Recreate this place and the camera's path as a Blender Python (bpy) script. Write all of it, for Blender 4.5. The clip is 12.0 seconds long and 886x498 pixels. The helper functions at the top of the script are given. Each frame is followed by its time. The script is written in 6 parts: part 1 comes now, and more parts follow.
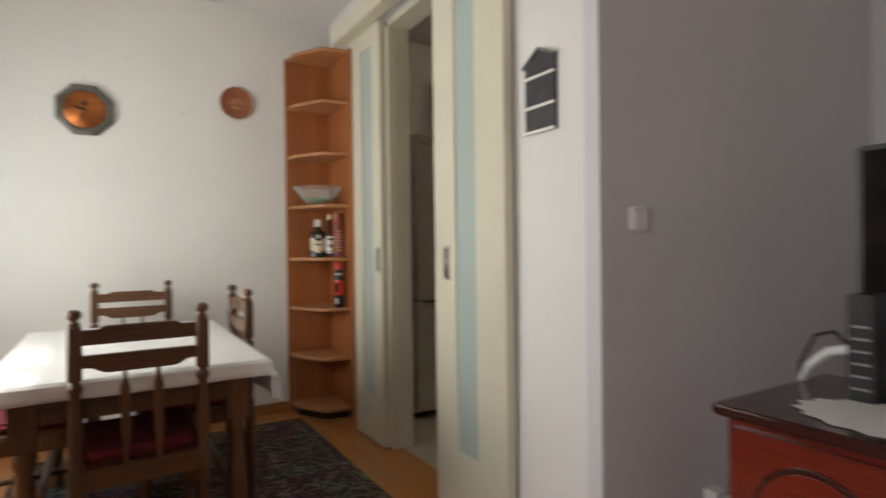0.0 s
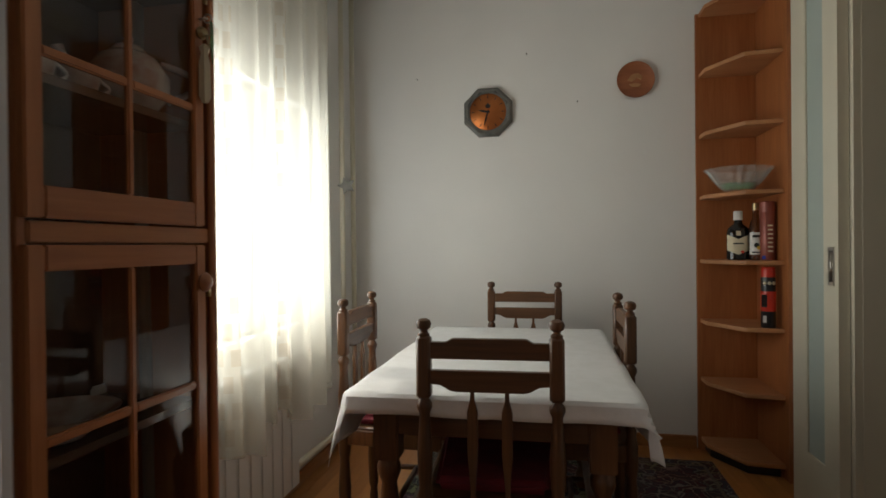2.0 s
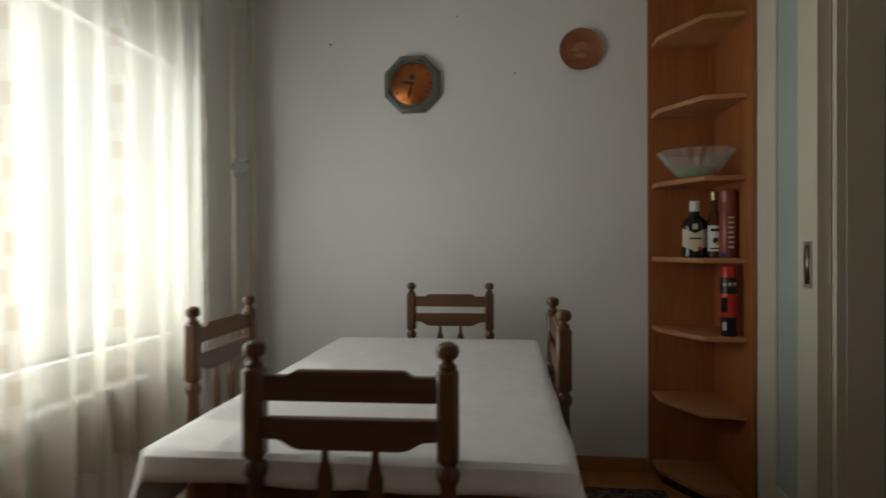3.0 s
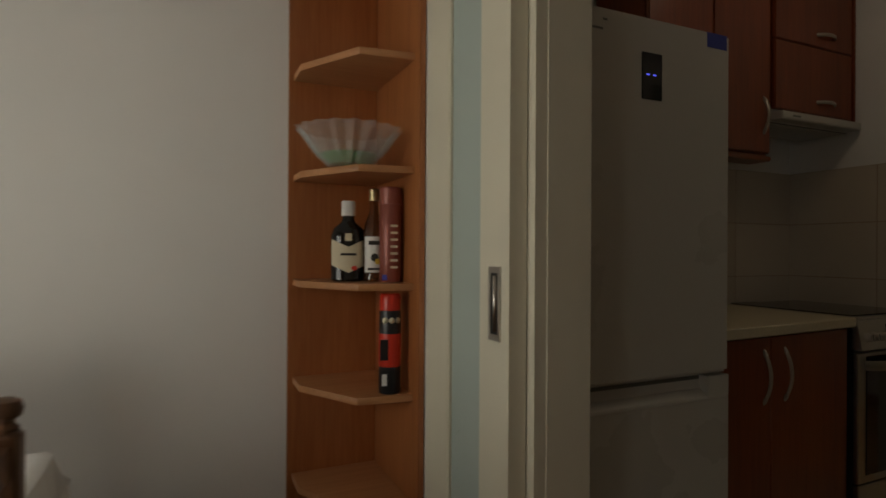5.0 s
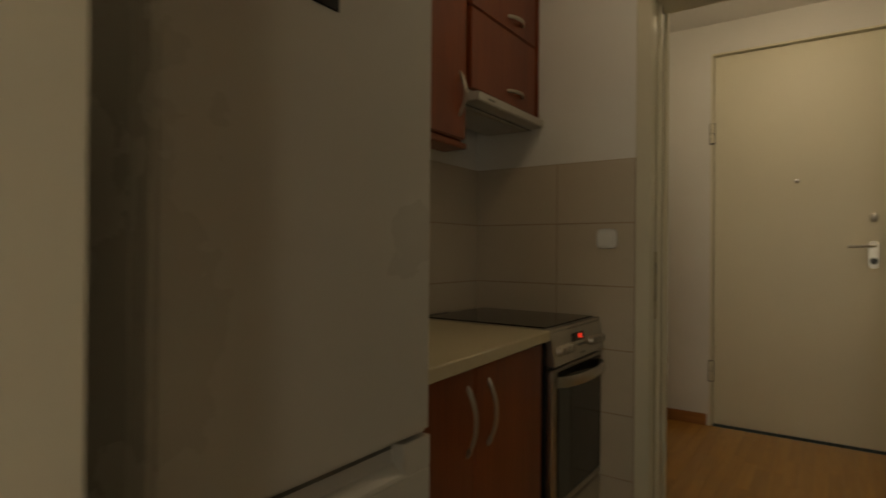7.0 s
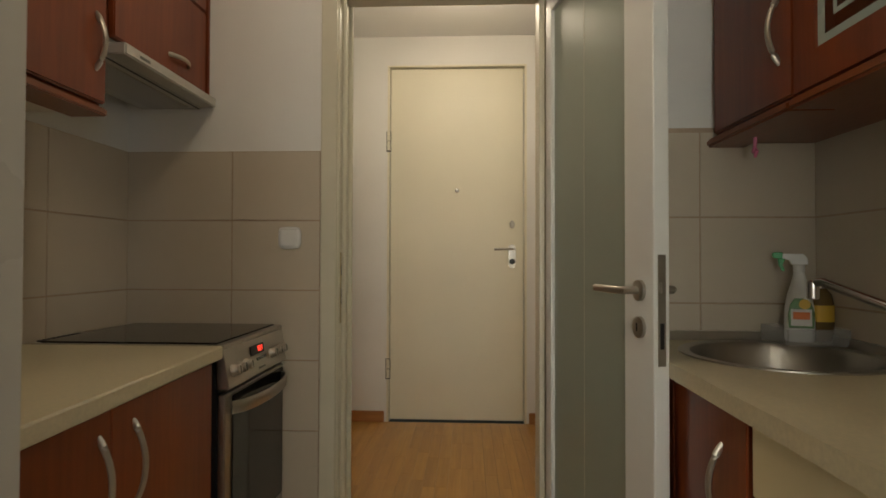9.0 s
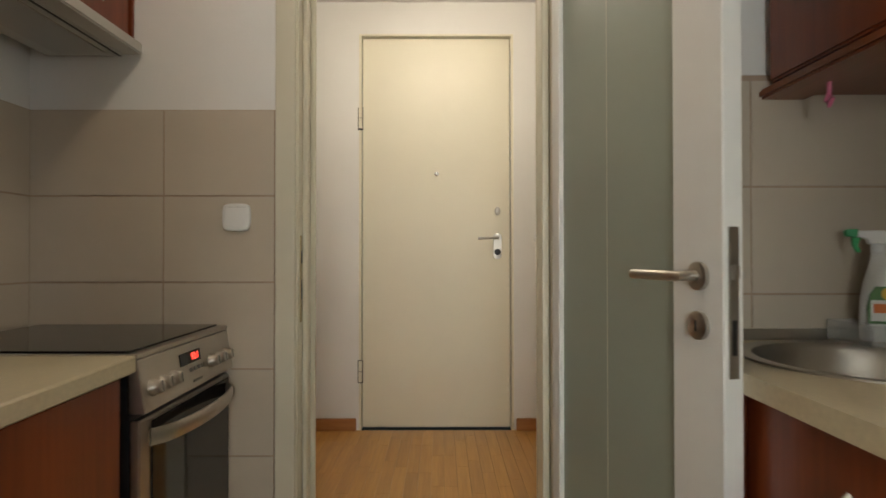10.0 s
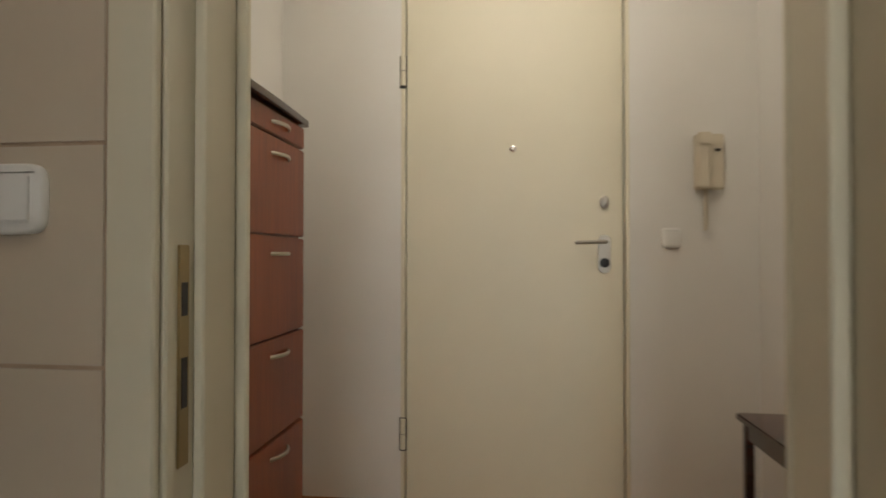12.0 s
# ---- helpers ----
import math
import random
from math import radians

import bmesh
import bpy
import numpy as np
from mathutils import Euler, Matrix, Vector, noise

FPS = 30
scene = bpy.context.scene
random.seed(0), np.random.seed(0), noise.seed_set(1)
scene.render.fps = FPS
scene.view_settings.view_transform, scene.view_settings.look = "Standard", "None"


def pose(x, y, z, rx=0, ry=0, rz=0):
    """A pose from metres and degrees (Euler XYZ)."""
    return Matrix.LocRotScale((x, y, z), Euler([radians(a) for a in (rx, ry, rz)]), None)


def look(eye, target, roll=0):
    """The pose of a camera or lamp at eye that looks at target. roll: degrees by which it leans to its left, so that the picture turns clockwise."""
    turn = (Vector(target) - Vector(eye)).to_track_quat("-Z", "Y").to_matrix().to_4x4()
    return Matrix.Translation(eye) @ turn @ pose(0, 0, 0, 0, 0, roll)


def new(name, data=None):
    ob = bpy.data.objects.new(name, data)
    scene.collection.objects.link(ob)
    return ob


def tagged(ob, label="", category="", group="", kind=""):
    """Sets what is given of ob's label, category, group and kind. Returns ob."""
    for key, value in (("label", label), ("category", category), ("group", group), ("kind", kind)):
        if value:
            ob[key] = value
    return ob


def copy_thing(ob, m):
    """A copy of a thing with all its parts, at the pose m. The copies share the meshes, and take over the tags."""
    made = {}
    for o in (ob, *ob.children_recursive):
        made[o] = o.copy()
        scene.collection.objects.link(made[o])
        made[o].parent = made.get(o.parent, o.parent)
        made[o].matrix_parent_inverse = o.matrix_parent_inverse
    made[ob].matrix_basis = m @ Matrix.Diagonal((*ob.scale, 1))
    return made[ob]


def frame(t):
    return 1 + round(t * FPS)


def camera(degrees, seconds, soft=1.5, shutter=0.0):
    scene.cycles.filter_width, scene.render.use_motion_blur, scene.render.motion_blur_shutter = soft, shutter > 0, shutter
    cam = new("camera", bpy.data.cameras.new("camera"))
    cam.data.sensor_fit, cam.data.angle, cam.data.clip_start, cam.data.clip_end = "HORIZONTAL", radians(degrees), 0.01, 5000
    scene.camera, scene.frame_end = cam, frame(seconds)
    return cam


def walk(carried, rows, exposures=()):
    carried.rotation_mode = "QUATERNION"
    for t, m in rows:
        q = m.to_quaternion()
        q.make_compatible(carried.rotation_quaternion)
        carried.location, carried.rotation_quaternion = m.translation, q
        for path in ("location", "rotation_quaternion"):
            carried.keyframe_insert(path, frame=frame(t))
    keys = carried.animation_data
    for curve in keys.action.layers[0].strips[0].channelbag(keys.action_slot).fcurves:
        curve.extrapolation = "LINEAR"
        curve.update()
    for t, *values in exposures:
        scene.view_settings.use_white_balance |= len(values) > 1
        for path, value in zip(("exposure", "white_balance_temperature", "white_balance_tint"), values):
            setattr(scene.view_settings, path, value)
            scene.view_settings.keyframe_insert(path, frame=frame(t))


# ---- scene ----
# camera and walk
cam = camera(77.0, 12.0, soft=1.6, shutter=0.4)
PATH = [
    (0, -0.247, -0.714, 1.092, -30.94, -0.41, -0.71),
    (0.5, -0.098, -0.597, 1.106, -12.39, -0.41, -0.95),
    (1, -0.053, -0.531, 1.102, -0.61, -0.50, -0.79),
    (1.5, -0.035, -0.404, 1.094, 8.08, -0.36, -0.79),
    (2, -0.008, -0.216, 1.107, 10.91, -0.31, -0.59),
    (2.5, 0.020, 0.000, 1.080, 10.65, -0.54, -0.48),
    (3, 0.110, 0.273, 1.086, 6.65, -0.50, -0.34),
    (3.5, 0.159, 0.544, 1.086, -2.32, -0.22, 0.09),
    (3.7, 0.174, 0.625, 1.095, -7.52, -0.14, 0.11),
    (5.3, 0.560, 1.242, 1.122, -26.60, 0.20, 0.30),
    (5.5, 0.615, 1.308, 1.124, -28.25, 0.30, 0.25),
    (6, 0.757, 1.432, 1.124, -34.70, 0.35, 0.45),
    (6.5, 0.899, 1.570, 1.134, -45.30, 0.36, 0.46),
    (7, 1.020, 1.630, 1.136, -55.27, 0.21, 0.48),
    (7.5, 1.121, 1.672, 1.137, -68.37, 0.53, 0.42),
    (7.7, 1.129, 1.687, 1.133, -73.71, 0.76, -0.07),
    (9.3, 1.291, 1.735, 1.114, -89.15, 0.88, 0.11),
    (9.5, 1.340, 1.754, 1.109, -90.23, 0.79, -0.05),
    (10, 1.607, 1.765, 1.080, -90.15, 0.61, -0.04),
    (10.5, 1.878, 1.738, 1.089, -88.12, 0.56, 0.02),
    (11, 2.144, 1.766, 1.123, -87.89, 0.57, 0.05),
    (11.5, 2.397, 1.797, 1.124, -88.71, 0.40, 0.14),
    (12, 2.682, 1.803, 1.127, -83.01, 0.70, 0.04),
]
EXPOSURES = [
    (0.0, -0.1, 6500, 10), (0.5, -0.28, 6500, 10), (1.0, -0.58, 6500, 10), (1.5, -0.88, 6650, 9), (2.0, -1.1, 6600, 8), (2.5, -1.3, 6500, 8),
    (3.0, -1.55, 6500, 8), (3.5, -1.82, 6800, 8), (5.5, -1.0, 7300, 10), (6.0, -0.75, 7900, 10), (6.5, -0.55, 8700, 7), (7.5, -0.05, 8700, 6), (9.3, 0.95, 6700, 7),
    (10.5, 1.4, 6350, 8), (12.0, 0.95, 6300, 8),
]
walk(cam, [(t, pose(x, y, z, 90 + pitch, 0, yaw) @ pose(0, 0, 0, 0, 0, roll)) for t, x, y, z, yaw, pitch, roll in PATH], EXPOSURES)

# ---- daylight ----
world = bpy.data.worlds.new("sky")
scene.world = world
world.use_nodes = True
wn = world.node_tree
sky = wn.nodes.new("ShaderNodeTexSky")
sky.sky_type = 'NISHITA'
sky.sun_disc = False
sky.sun_elevation = radians(45)
sky.sun_rotation = radians(-75)
wn.links.new(sky.outputs[0], wn.nodes["Background"].inputs[0])
wn.nodes["Background"].inputs[1].default_value = 0.08


def lamp(name, kind, energy, m, color=(1, 1, 1), **more):
    d = bpy.data.lights.new(name, kind)
    d.energy, d.color = energy, color
    if kind == 'SUN':
        d.angle = radians(0.6)
    if kind == 'AREA':
        d.shape, d.size, d.size_y = 'RECTANGLE', more["size"], more["size_y"]
    if kind == 'POINT':
        d.shadow_soft_size = more["size"]
    ob = new(name, d)
    ob.matrix_world = m
    return ob


SUN_AT = Vector((-math.cos(radians(45)) * math.cos(radians(15)), math.cos(radians(45)) * math.sin(radians(15)), math.sin(radians(45))))
lamp("sun", 'SUN', 5.0, look(SUN_AT * 20, (0, 0, 0)), (1.0, 0.93, 0.82))
lamp("window_sky", 'AREA', 44.0, look((-1.215, 1.68, 1.25), (2, 1.68, 1.25)), (0.93, 0.97, 1.0), size=1.24, size_y=0.92)
# added fill for the living room side; its source is out of view
lamp("living_fill", 'AREA', 38.0, look((-3.02, -1.2, 1.3), (2, -1.2, 1.1)), (0.93, 0.97, 1.0), size=1.5, size_y=2.0)
lamp("kitchen_bulb", 'POINT', 2.8, pose(2.45, 2.06, 2.44), (1.0, 0.84, 0.66), size=0.10)
lamp("hall_bulb", 'POINT', 6.0, pose(4.15, 1.775, 2.44), (1.0, 0.86, 0.70), size=0.10)


# ---- materials ----
def mat(name, color, rough=0.5, metal=0.0, var=0.08, scale=6.0, bump=0.0, bscale=60.0, spec=0.5, grime=None, coat=0.0):
    """Paint, metal, stone: a base colour with broad and fine variation and a fine relief."""
    m = bpy.data.materials.new(name)
    m.use_nodes = True
    n, l = m.node_tree.nodes, m.node_tree.links
    b = n["Principled BSDF"]
    b.inputs["Roughness"].default_value = rough
    b.inputs["Metallic"].default_value = metal
    b.inputs["Specular IOR Level"].default_value = spec
    b.inputs["Coat Weight"].default_value = coat
    co = n.new("ShaderNodeTexCoord")
    big = n.new("ShaderNodeTexNoise")
    big.inputs["Scale"].default_value = scale
    big.inputs["Detail"].default_value = 6
    l.new(co.outputs["Object"], big.inputs["Vector"])
    ramp = n.new("ShaderNodeValToRGB")
    ramp.color_ramp.elements[0].position, ramp.color_ramp.elements[1].position = 0.3, 0.7
    dark = grime or tuple(c * (1 - var) for c in color)
    ramp.color_ramp.elements[0].color = (*dark, 1)
    ramp.color_ramp.elements[1].color = (*(min(1, c * (1 + var * 0.5)) for c in color), 1)
    l.new(big.outputs["Fac"], ramp.inputs["Fac"])
    l.new(ramp.outputs["Color"], b.inputs["Base Color"])
    fine = n.new("ShaderNodeTexNoise")
    fine.inputs["Scale"].default_value = bscale
    fine.inputs["Detail"].default_value = 4
    l.new(co.outputs["Object"], fine.inputs["Vector"])
    rr = n.new("ShaderNodeMapRange")
    rr.inputs["To Min"].default_value, rr.inputs["To Max"].default_value = max(0.02, rough - 0.08), min(1, rough + 0.08)
    l.new(big.outputs["Fac"], rr.inputs["Value"])
    l.new(rr.outputs[0], b.inputs["Roughness"])
    if bump:
        bp = n.new("ShaderNodeBump")
        bp.inputs["Strength"].default_value = bump
        bp.inputs["Distance"].default_value = 0.002
        l.new(fine.outputs["Fac"], bp.inputs["Height"])
        l.new(bp.outputs["Normal"], b.inputs["Normal"])
    return m


def wood(name, light, dark, axis=2, rough=0.4, ring=14.0, fine=90.0, per_piece=0.0, bump=0.08, coat=0.0):
    """Grain along one axis: stretched noise, with streaks and pores, and a shift of tone from piece to piece."""
    m = bpy.data.materials.new(name)
    m.use_nodes = True
    n, l = m.node_tree.nodes, m.node_tree.links
    b = n["Principled BSDF"]
    b.inputs["Roughness"].default_value = rough
    b.inputs["Coat Weight"].default_value = coat
    b.inputs["Coat Roughness"].default_value = 0.15
    co = n.new("ShaderNodeTexCoord")
    mp = n.new("ShaderNodeMapping")
    s = [1.0, 1.0, 1.0]
    s[axis] = 0.06
    mp.inputs["Scale"].default_value = s
    l.new(co.outputs["Object"], mp.inputs["Vector"])
    oi = n.new("ShaderNodeObjectInfo")
    off = n.new("ShaderNodeVectorMath")
    off.operation = 'MULTIPLY_ADD'
    l.new(oi.outputs["Random"], off.inputs[0])
    off.inputs[1].default_value = (7.0, 5.0, 9.0)
    l.new(mp.outputs["Vector"], off.inputs[2])
    a = n.new("ShaderNodeTexNoise")
    a.inputs["Scale"].default_value, a.inputs["Detail"].default_value, a.inputs["Distortion"].default_value = ring, 5, 0.6
    f = n.new("ShaderNodeTexNoise")
    f.inputs["Scale"].default_value, f.inputs["Detail"].default_value = fine, 4
    l.new(off.outputs[0], a.inputs["Vector"])
    l.new(off.outputs[0], f.inputs["Vector"])
    mix = n.new("ShaderNodeMath")
    mix.operation = 'MULTIPLY_ADD'
    mix.inputs[1].default_value = 0.4
    l.new(f.outputs["Fac"], mix.inputs[0])
    sc = n.new("ShaderNodeMath")
    sc.operation = 'MULTIPLY'
    sc.inputs[1].default_value = 0.6
    l.new(a.outputs["Fac"], sc.inputs[0])
    l.new(sc.outputs[0], mix.inputs[2])
    ramp = n.new("ShaderNodeValToRGB")
    ramp.color_ramp.elements[0].position, ramp.color_ramp.elements[1].position = 0.36, 0.64
    ramp.color_ramp.elements[0].color, ramp.color_ramp.elements[1].color = (*dark, 1), (*light, 1)
    l.new(mix.outputs[0], ramp.inputs["Fac"])
    tone = n.new("ShaderNodeHueSaturation")
    tr = n.new("ShaderNodeMapRange")
    tr.inputs["To Min"].default_value, tr.inputs["To Max"].default_value = 1 - per_piece, 1 + per_piece
    geo = n.new("ShaderNodeNewGeometry")
    add = n.new("ShaderNodeMath")
    add.operation = 'ADD'
    fr = n.new("ShaderNodeMath")
    fr.operation = 'FRACT'
    l.new(oi.outputs["Random"], add.inputs[0])
    l.new(geo.outputs["Random Per Island"], add.inputs[1])
    l.new(add.outputs[0], fr.inputs[0])
    l.new(fr.outputs[0], tr.inputs["Value"])
    l.new(tr.outputs[0], tone.inputs["Value"])
    l.new(ramp.outputs["Color"], tone.inputs["Color"])
    l.new(tone.outputs["Color"], b.inputs["Base Color"])
    bp = n.new("ShaderNodeBump")
    bp.inputs["Strength"].default_value, bp.inputs["Distance"].default_value = bump, 0.001
    l.new(mix.outputs[0], bp.inputs["Height"])
    l.new(bp.outputs["Normal"], b.inputs["Normal"])
    return m


def glass(name, color=(1, 1, 1), rough=0.0, ior=1.45):
    m = bpy.data.materials.new(name)
    m.use_nodes = True
    b = m.node_tree.nodes["Principled BSDF"]
    b.inputs["Base Color"].default_value = (*color, 1)
    b.inputs["Transmission Weight"].default_value = 1
    b.inputs["Roughness"].default_value = rough
    b.inputs["IOR"].default_value = ior
    return m


def glow(name, color, strength):
    m = bpy.data.materials.new(name)
    m.use_nodes = True
    b = m.node_tree.nodes["Principled BSDF"]
    b.inputs["Base Color"].default_value = (*color, 1)
    b.inputs["Emission Color"].default_value = (*color, 1)
    b.inputs["Emission Strength"].default_value = strength
    return m


PLASTER = mat("white_plaster", (0.80, 0.79, 0.76), 0.85, var=0.05, scale=1.6, bump=0.25, bscale=130)
# PLASTER again, greyed: the shade of walls turned from the window is in the colour
SHADED_PLASTER = mat("plaster_shade_grey", (0.66, 0.66, 0.68), 0.85, var=0.05, scale=1.6, bump=0.25, bscale=130)
CEIL = mat("ceiling_paint", (0.80, 0.79, 0.77), 0.9, var=0.04, scale=1.2, bump=0.2, bscale=120)
CREAM = mat("cream_lacquer", (0.66, 0.62, 0.49), 0.35, var=0.05, scale=3, bump=0.03, bscale=40)
IVORY = mat("ivory_lacquer", (0.77, 0.725, 0.58), 0.46, var=0.04, scale=2, bump=0.05, bscale=25)
WHITE = mat("white_lacquer", (0.78, 0.77, 0.73), 0.35, var=0.04, scale=3)
PLASTIC = mat("white_plastic", (0.80, 0.80, 0.78), 0.35, var=0.03, scale=8)
FRIDGE = mat("white_enamel", (0.60, 0.58, 0.52), 0.28, var=0.03, scale=2, bump=0.06, bscale=300)
STEEL = mat("brushed_steel", (0.50, 0.47, 0.42), 0.32, 1.0, var=0.02, scale=2.5, bump=0.03, bscale=260)
CHROME = mat("chrome", (0.75, 0.75, 0.75), 0.12, 1.0, var=0.02)
DULL_STEEL = mat("dull_steel", (0.33, 0.30, 0.26), 0.45, 1.0, var=0.1)
BRASS = mat("worn_brass", (0.45, 0.36, 0.20), 0.35, 1.0, var=0.2)
PEWTER = mat("grey_pewter", (0.22, 0.22, 0.20), 0.45, 0.7, var=0.2, scale=25, bump=0.15, bscale=90)
COPPER = mat("beaten_copper", (0.50, 0.17, 0.05), 0.32, 0.85, var=0.35, scale=9, bump=0.1, bscale=40)
BLACK = mat("black_plastic", (0.012, 0.012, 0.013), 0.35, var=0.1)
INK = mat("dark_ink", (0.02, 0.018, 0.015), 0.6, var=0.1)
GLOSS_BLACK = mat("black_glass", (0.012, 0.011, 0.010), 0.06, var=0.05, spec=0.6)
CHAIR_WOOD = wood("dark_stained_oak", (0.150, 0.061, 0.020), (0.058, 0.023, 0.007), 2, 0.42, per_piece=0.12, coat=0.15)
CHAIR_WOOD_X = wood("dark_stained_oak_across", (0.150, 0.061, 0.020), (0.058, 0.023, 0.007), 0, 0.42, per_piece=0.12, coat=0.15)
ALDER = wood("orange_alder_veneer", (0.44, 0.165, 0.055), (0.31, 0.100, 0.028), 2, 0.42, ring=7, per_piece=0.06, bump=0.03)
ALDER_X = wood("alder_shelf_edge", (0.52, 0.25, 0.11), (0.40, 0.17, 0.065), 0, 0.45, ring=7, per_piece=0.06, bump=0.03)
VITRINE = wood("brown_cherry_veneer", (0.46, 0.180, 0.066), (0.34, 0.120, 0.042), 2, 0.36, ring=8, per_piece=0.05, coat=0.2)
VITRINE_Y = wood("brown_cherry_rail", (0.46, 0.180, 0.066), (0.34, 0.120, 0.042), 1, 0.36, ring=8, per_piece=0.05, coat=0.2)
CHERRY = wood("red_cherry_front", (0.25, 0.054, 0.013), (0.16, 0.031, 0.008), 2, 0.36, ring=6, fine=70, per_piece=0.05, bump=0.03, coat=0.12)
CHERRY_X = wood("red_cherry_trim", (0.26, 0.068, 0.017), (0.17, 0.040, 0.010), 0, 0.36, ring=6, fine=70, per_piece=0.05, bump=0.03, coat=0.2)
MAHOGANY = wood("mahogany", (0.20, 0.022, 0.010), (0.11, 0.012, 0.006), 1, 0.25, ring=8, coat=0.4)
DARK_TOP = wood("dark_mahogany_top", (0.06, 0.016, 0.012), (0.03, 0.009, 0.007), 1, 0.18, ring=8, coat=0.4)
PARQUET = wood("oak_parquet", (0.52, 0.272, 0.066), (0.38, 0.186, 0.038), 0, 0.30, ring=10, per_piece=0.07, bump=0.05, coat=0.3)
PARQUET_Y = wood("oak_parquet_along", (0.50, 0.215, 0.060), (0.40, 0.160, 0.040), 1, 0.30, ring=10, per_piece=0.08, bump=0.05, coat=0.3)
OAK_TRIM_X = wood("oak_skirting", (0.42, 0.19, 0.06), (0.31, 0.125, 0.036), 0, 0.4, ring=9)
OAK_TRIM_Y = wood("oak_skirting_along", (0.42, 0.19, 0.06), (0.31, 0.125, 0.036), 1, 0.4, ring=9)
TILE = mat("beige_wall_tile", (0.58, 0.505, 0.405), 0.22, var=0.05, scale=4, bump=0.06, bscale=90)
GROUT = mat("brown_grout", (0.44, 0.33, 0.24), 0.9, var=0.15, scale=30)
FLOOR_TILE = mat("beige_floor_tile", (0.50, 0.45, 0.36), 0.3, var=0.1, scale=7, bump=0.04)
WORKTOP = mat("speckled_laminate", (0.60, 0.525, 0.355), 0.35, var=0.09, scale=120, bump=0.05, bscale=80)
FROST = mat("frosted_glass_pane", (0.40, 0.47, 0.43), 0.30, var=0.03, scale=3, spec=0.4)
# another pane than FROST, its colour lowered for the dark behind it
DIM_FROST = mat("kitchen_door_glass", (0.32, 0.355, 0.29), 0.34, var=0.03, scale=3, spec=0.35)
PANE = glass("clear_pane")
PANE.node_tree.nodes["Principled BSDF"].inputs["IOR"].default_value = 1.3


def thin_glass(name, color, cover):
    """Thin pressed glass: mostly clear, with a pale body and bright highlights."""
    m = bpy.data.materials.new(name)
    m.use_nodes = True
    b = m.node_tree.nodes["Principled BSDF"]
    b.inputs["Base Color"].default_value = (*color, 1)
    b.inputs["Roughness"].default_value = 0.08
    b.inputs["Alpha"].default_value = cover
    return m


CRYSTAL = thin_glass("pressed_glass", (0.80, 0.84, 0.80), 0.15)
GREEN_CRYSTAL = thin_glass("green_pressed_glass", (0.05, 0.50, 0.12), 0.45)
WHISKY = mat("dark_bottle_glass", (0.010, 0.008, 0.006), 0.06, var=0.05)
RED_CLOTH = mat("wine_red_velvet", (0.17, 0.012, 0.022), 0.9, var=0.3, scale=14, bump=0.3, bscale=200)
PORCELAIN = mat("flowered_porcelain", (0.74, 0.70, 0.64), 0.12, var=0.05, scale=18, grime=(0.45, 0.27, 0.20))
DARK_BACK = mat("cabinet_back", (0.10, 0.045, 0.022), 0.5, var=0.15)
PINK = mat("pink_plastic", (0.75, 0.20, 0.35), 0.4, var=0.05)
GREEN = mat("green_plastic", (0.02, 0.36, 0.10), 0.35, var=0.05)
PALE_LABEL = mat("cream_label", (0.68, 0.60, 0.42), 0.6, var=0.05)
WHITE_LABEL = mat("white_label", (0.75, 0.73, 0.68), 0.6, var=0.05)
RED = mat("red_can", (0.62, 0.035, 0.015), 0.3, var=0.06)
ROSE_TIN = mat("rose_brown_tin", (0.30, 0.085, 0.06), 0.35, 0.2, var=0.12, scale=30)
YELLOW_SOAP = mat("dark_yellow_bottle", (0.16, 0.10, 0.03), 0.15, var=0.1)
YELLOW = mat("yellow_print", (0.70, 0.45, 0.05), 0.5, var=0.05)
ORANGE = mat("orange_print", (0.75, 0.20, 0.04), 0.5, var=0.05)
CREAM_DRAWER = mat("cream_drawer_front", (0.74, 0.64, 0.40), 0.35, var=0.03, scale=3)
LABEL_GREEN = mat("label_green", (0.10, 0.22, 0.07), 0.4, var=0.3, scale=60)
LAMP_GLASS = glow("opal_lamp_glass", (1.0, 0.86, 0.68), 1.2)
RED_LED = glow("red_digits", (1.0, 0.05, 0.03), 1.4)
BLUE_LED = glow("blue_digits", (0.08, 0.10, 1.0), 4.0)
CONCRETE = mat("pale_paving", (0.45, 0.44, 0.42), 0.9, var=0.2, scale=0.5)


def plain_nodes(name):
    m = bpy.data.materials.new(name)
    m.use_nodes = True
    return m, m.node_tree.nodes, m.node_tree.links


